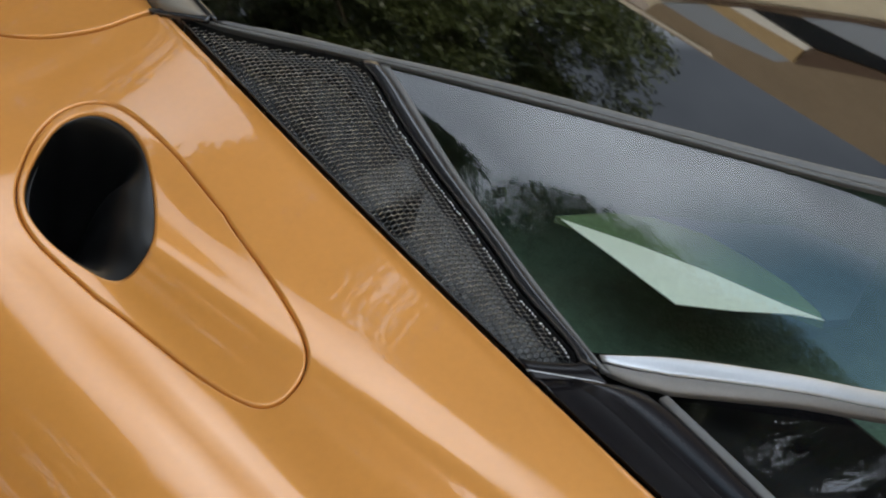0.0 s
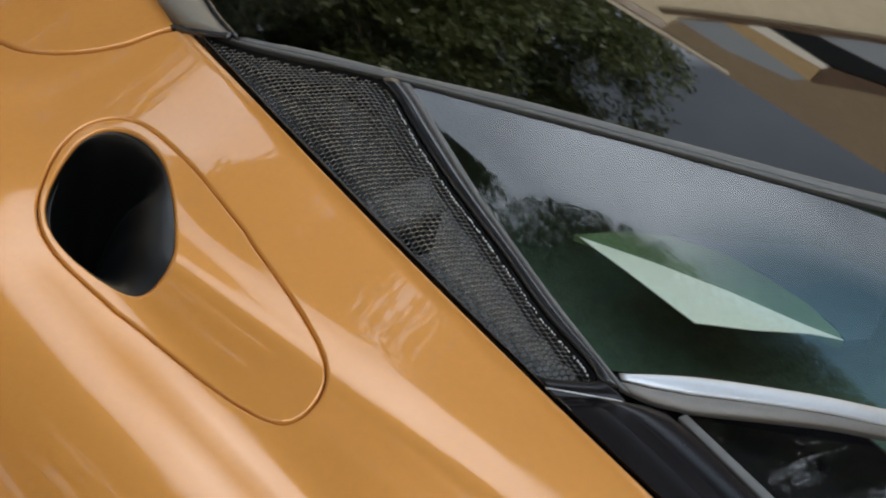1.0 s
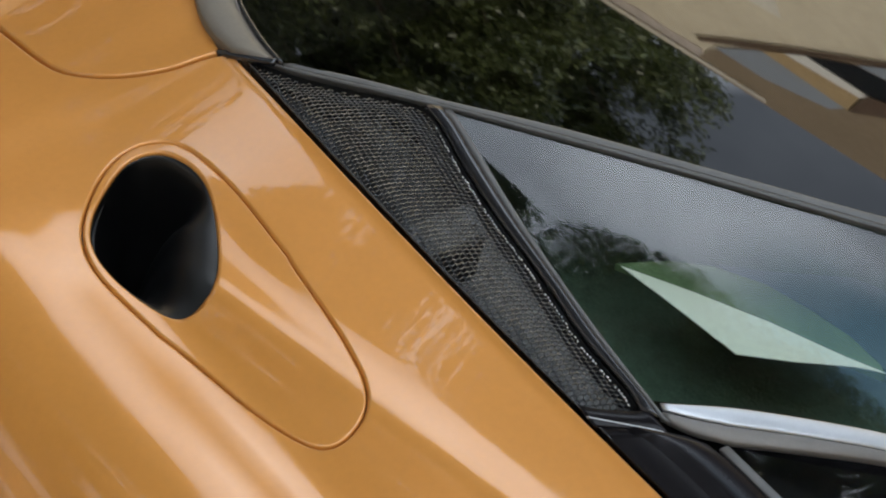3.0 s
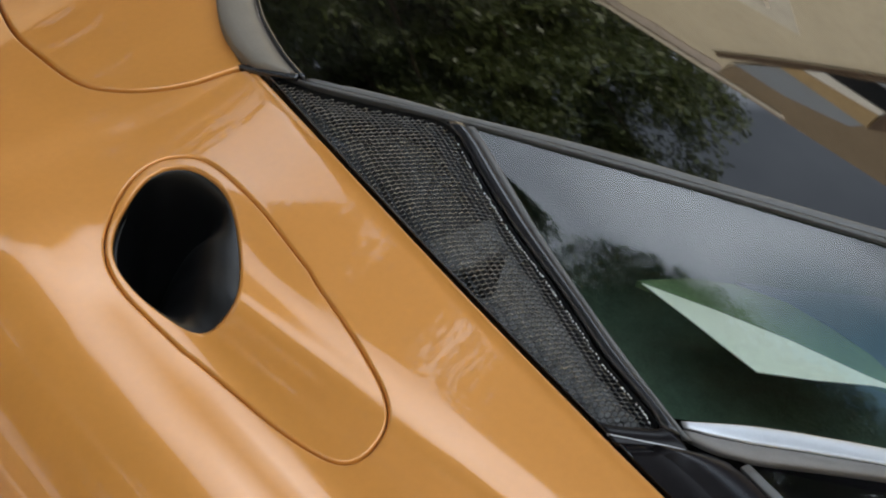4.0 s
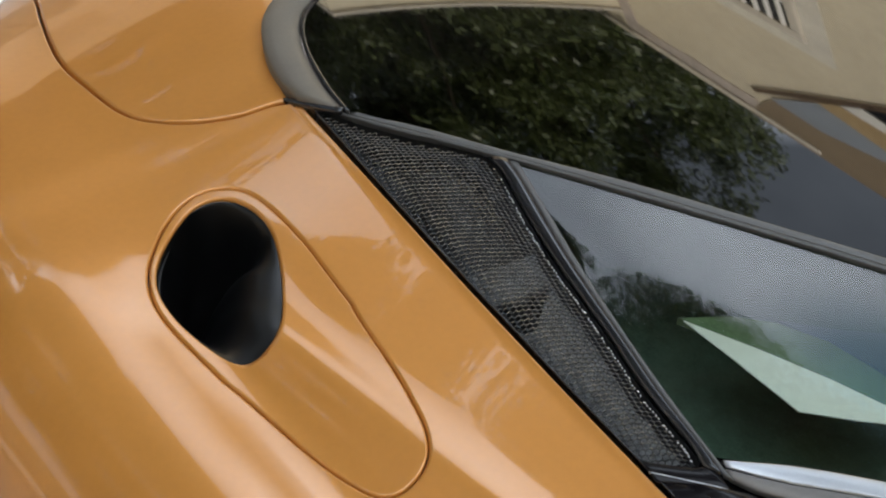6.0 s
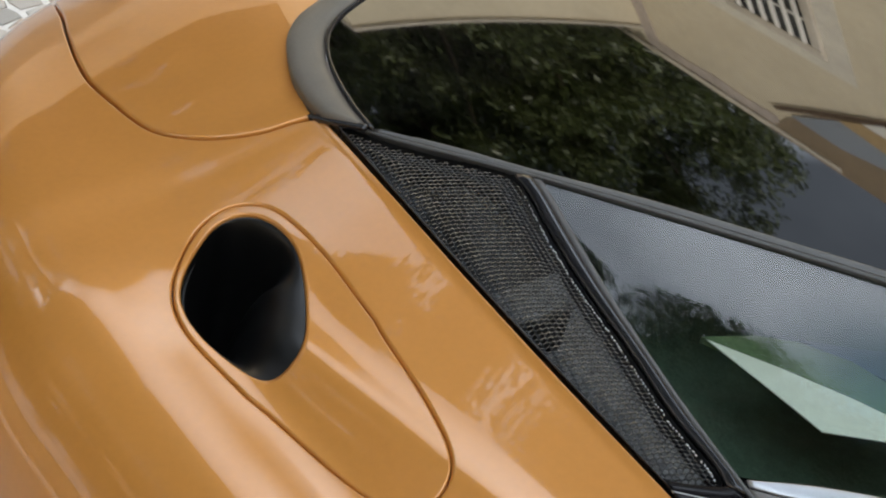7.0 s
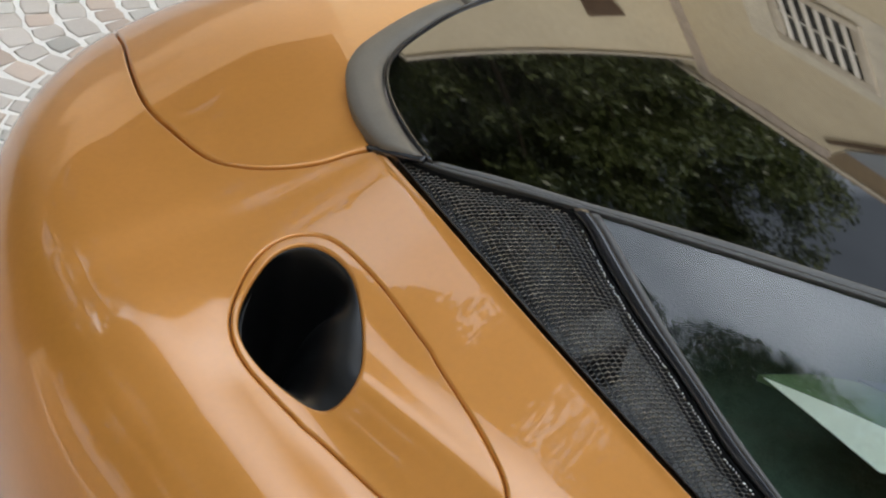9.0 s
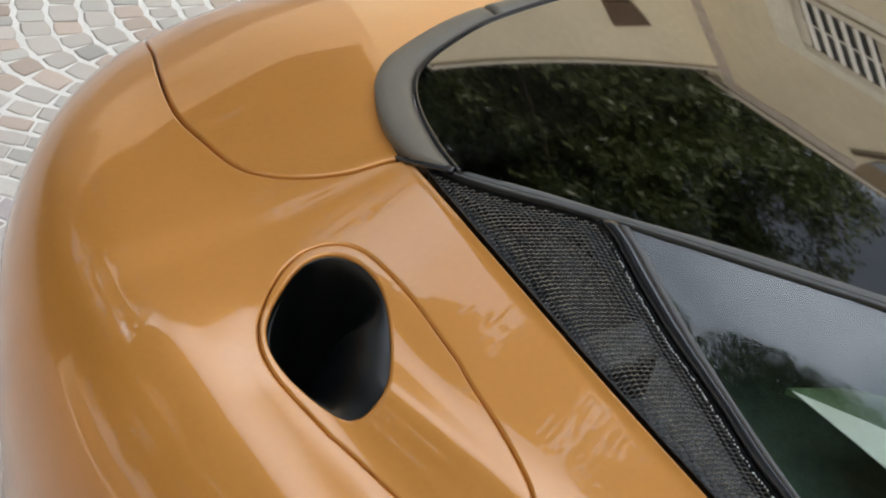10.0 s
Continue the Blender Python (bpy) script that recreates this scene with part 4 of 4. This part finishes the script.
on_front("frame_bar", [(-6.80, 6.26), (-6.50, 6.05), (-5.71, 6.04), (-5.9, 6.42)], -0.02, 0.036, TIMBER, gable, "tan timber post")
on_front("frame_bar", [(-6.49, 6.04), (-6.22, 5.84), (-5.58, 5.92), (-5.71, 6.05)], -0.02, 0.034, WHITE_WOOD, gable, "white painted post")
on_front("pane", [(-6.21, 5.83), (-5.66, 5.48), (-4.86, 5.38), (-4.2, 5.3), (-4.2, 5.5), (-4.89, 5.62), (-5.57, 5.90)], -0.02, 0.026, DARK_PANE, gable, "dark pane")
on_front("pane", [(-5.64, 5.46), (-5.1, 5.05), (-4.2, 4.5), (-4.2, 5.28), (-4.86, 5.37)], -0.02, 0.024, PALE_PANE, gable, "pale curtained pane")
on_front("window_sill", [(-5.88, 6.43), (-5.6, 5.92), (-4.89, 5.63), (-4.2, 5.52), (-4.2, 5.64), (-4.91, 5.78), (-5.35, 6.06)], -0.02, 0.045, SOFFIT, gable, "dark brown timber sill")
on_wall(gable, 80, 7.0)
corner_beam = on_wall(tagged(on_front("beam_end", [(6.5, 5.94), (6.88, 5.88), (7.03, 6.25), (6.51, 6.33)], -0.02, 0.05, SOFFIT, None), "dark brown beam on the court wall", "beam", kind="structure"), 175, 9.0)


def tree(place, height, crown_base, radius, leaves, leaf, seed, label, lean=(0, 0), limbs=20, girth=0.025, rim=1.3):
    rnd = random.Random(seed)
    top = thing("tree", label, "tree", place)
    bm = bmesh.new()

    def limb(a, b, ra, rb, n=8, bend=0.0):
        a, b = Vector(a), Vector(b)
        axis = (b - a).normalized()
        e1 = axis.orthogonal().normalized()
        e2 = axis.cross(e1)
        rings = []
        for i in range(6):
            s = i / 5
            c = a.lerp(b, s) + e1 * bend * math.sin(s * math.pi)
            r = ra + (rb - ra) * s
            rings.append([bm.verts.new(c + (e1 * math.cos(2 * math.pi * k / n) + e2 * math.sin(2 * math.pi * k / n)) * r) for k in range(n)])
        for p, q in zip(rings[:-1], rings[1:]):
            for k in range(n):
                bm.faces.new((p[k], p[(k + 1) % n], q[(k + 1) % n], q[k]))

    limb((0, 0, 0), (0, 0, crown_base + 0.35 * (height - crown_base)), girth * height, 0.5 * girth * height, 12, 0.1)
    tips = []
    for i in range(limbs):
        az, up = rnd.uniform(0, 2 * math.pi), rnd.uniform(0.05, 0.95)
        reach = radius * rnd.uniform(0.5, 0.95) * math.sqrt(max(0.1, 1 - (2 * up - 1) ** 2 * 0.8))
        tip = Vector((lean[0] + math.cos(az) * reach, lean[1] + math.sin(az) * reach, crown_base + (height - crown_base) * up))
        limb((0, 0, crown_base + (height - crown_base) * up * 0.35), tip, 0.008 * height, 0.002 * height, 6, rnd.uniform(-0.3, 0.3))
        tips.append(tip)
    part("trunk", bm, BARK, top)
    verts, faces = [], []
    clumps = [t + Vector((rnd.gauss(0, 0.15), rnd.gauss(0, 0.15), rnd.gauss(0, 0.11))) * radius for t in tips for _ in range(5)]
    for i in range(leaves):
        c = rnd.choice(clumps)
        p = c + Vector((rnd.gauss(0, 1), rnd.gauss(0, 1), rnd.gauss(0, 0.7))) * radius * 0.07
        e = p - Vector((lean[0], lean[1], (crown_base + height) / 2))
        if (e.x * e.x + e.y * e.y) / radius ** 2 + (2 * e.z / (height - crown_base)) ** 2 > rim:
            continue
        u = Vector((rnd.gauss(0, 1), rnd.gauss(0, 1), rnd.gauss(0, 0.6))).normalized()
        v = u.orthogonal().normalized()
        v.rotate(Matrix.Rotation(rnd.uniform(0, 6.28), 3, u))
        s = leaf * rnd.uniform(0.6, 1.3)
        k = len(verts)
        verts += [p - u * s, p + v * s * 0.45, p + u * s, p - v * s * 0.45]
        faces.append((k, k + 1, k + 2, k + 3))
    me = bpy.data.meshes.new("crown")
    me.from_pydata(verts, [], faces)
    me.materials.append(LEAF)
    ob = new("crown", me)
    ob.parent = top
    return top


def polar(az, d):
    return (d * math.cos(radians(az)), d * math.sin(radians(az)), 0)


tree(polar(183, 8.4), 24.2, 15.0, 5.6, 370000, 0.064, 1, "tall leafy green tree whose crown reaches over the court", (2.4, 0.3), 300, 0.009, 0.98)
tree(polar(184, 8.2), 20.5, 9.6, 2.9, 190000, 0.060, 9, "dense leafy green tree beside the court", (0, 0), 90, 0.009, 1.1)
tree(polar(153, 15.5), 15.6, 5.5, 3.8, 80000, 0.065, 2, "leafy green tree behind the beige wall", (0, 0), 46)
tree(polar(142, 15.0), 12.9, 2.8, 3.6, 150000, 0.065, 3, "leafy green tree behind the beige wall", (0, 0), 80)
tree(polar(165, 15.0), 13.6, 4.0, 3.8, 80000, 0.07, 6, "leafy green tree behind the low beige wall", (0, 0), 80)
tree(polar(147.5, 13.8), 10.6, 5.6, 2.9, 80000, 0.06, 12, "leafy green tree behind the beige wall", (0, 0), 60)
tree(polar(-146, 8.5), 15.5, 1.6, 3.4, 150000, 0.065, 4, "leafy green tree at the edge of the court", (0, 0), 110)
tree(polar(-119, 9.0), 13.2, 2.0, 3.4, 70000, 0.07, 5, "leafy green tree at the edge of the court", (0, 0), 30)
tree(polar(-179, 14.5), 14.6, 3.5, 3.0, 50000, 0.07, 10, "leafy green tree behind the low beige wall", (0, 0), 60)
tree(polar(-153, 9.0), 2.6, 0.4, 1.5, 14000, 0.07, 7, "low green shrub at the edge of the court")
tree(polar(-168, 10.0), 2.9, 0.4, 1.6, 14000, 0.07, 8, "low green shrub at the edge of the court")


# ---------------------------------------------------------------- cobbles
def stone(seed):
    rnd = random.Random(seed)
    bm = bmesh.new()
    rings = []
    for k, z in ((1.0, -0.02), (1.0, 0.004), (0.9, 0.011), (0.6, 0.0135)):
        rings.append([bm.verts.new((sx * k * rnd.uniform(0.93, 1.03), sy * k * rnd.uniform(0.93, 1.03), z + rnd.uniform(-0.001, 0.001)))
                      for sx, sy in ((-0.5, -0.42), (0, -0.5), (0.5, -0.42), (0.5, 0.42), (0, 0.5), (-0.5, 0.42))])
    for a, b in zip(rings[:-1], rings[1:]):
        for i in range(6):
            bm.faces.new((a[i], a[(i + 1) % 6], b[(i + 1) % 6], b[i]))
    bm.faces.new(rings[-1])
    return bm


STONES = []
for i, mat in enumerate((COBBLE, COBBLE, COBBLE_RED, COBBLE, COBBLE_BLUE, COBBLE, COBBLE_RED, COBBLE)):
    bm = stone(i)
    me = bpy.data.meshes.new("cobble")
    bm.to_mesh(me)
    bm.free()
    me.materials.append(mat)
    me.polygons.foreach_set("use_smooth", [True] * len(me.polygons))
    STONES.append(me)

rnd = random.Random(11)
far_verts, far_faces = [], []
count = 0
ROW = 0.074
# rows of setts swing to and fro across the court: height and slope of a row's line
def swing(x):
    w = 2 * math.pi / 0.95
    return 0.35 * (x + 1.62) - 0.72 / w * math.cos(w * (x + 1.62)), 0.35 + 0.72 * math.sin(w * (x + 1.62))


for r in range(-120, 120):
    x = -7.5 + rnd.uniform(0, 0.05)
    while x < 5.5:
        shift, slope = swing(x)
        y = 0.40 + r * ROW + shift
        length = rnd.uniform(0.040, 0.078)
        cosine = 1 / math.sqrt(1 + slope * slope)
        x += length * cosine
        if abs(y) > 6.0:
            continue
        cx, (shift, slope) = x - length * cosine / 2, swing(x - length * cosine / 2)
        y = 0.40 + r * ROW + shift + rnd.uniform(-0.002, 0.002)
        size = (length - rnd.uniform(0.002, 0.006), ROW / math.sqrt(1 + slope * slope) - 0.006 + rnd.uniform(-0.003, 0.001))
        tilt = math.atan(slope) + rnd.uniform(-0.04, 0.04)
        near = -2.02 < cx < -1.28 and 0.0 < y < 0.85
        if near and count < 300:
            ob = new("cobble", rnd.choice(STONES))
            ob.parent = ground
            ob.matrix_world = Matrix.LocRotScale((cx, y, 0.0), Euler((rnd.uniform(-0.03, 0.03), rnd.uniform(-0.03, 0.03), tilt)), (size[0], size[1], 0.2))
            count += 1
        else:
            k = len(far_verts)
            ca, sa = math.cos(tilt), math.sin(tilt)
            for f, z in ((0.5, 0.0), (0.45, 0.004)):
                for sx, sy in ((-f, -f), (f, -f), (f, f), (-f, f)):
                    px, py = sx * size[0], sy * size[1]
                    far_verts.append((cx + px * ca - py * sa, y + px * sa + py * ca, z))
            far_faces += [(k + 4, k + 5, k + 6, k + 7)] + [(k + i, k + (i + 1) % 4, k + 4 + (i + 1) % 4, k + 4 + i) for i in range(4)]
me = bpy.data.meshes.new("cobbles")
me.from_pydata(far_verts, [], far_faces)
me.materials.append(COBBLE_FIELD)
far = new("cobbles", me)
far.parent = ground
far["kind"] = "stuff"
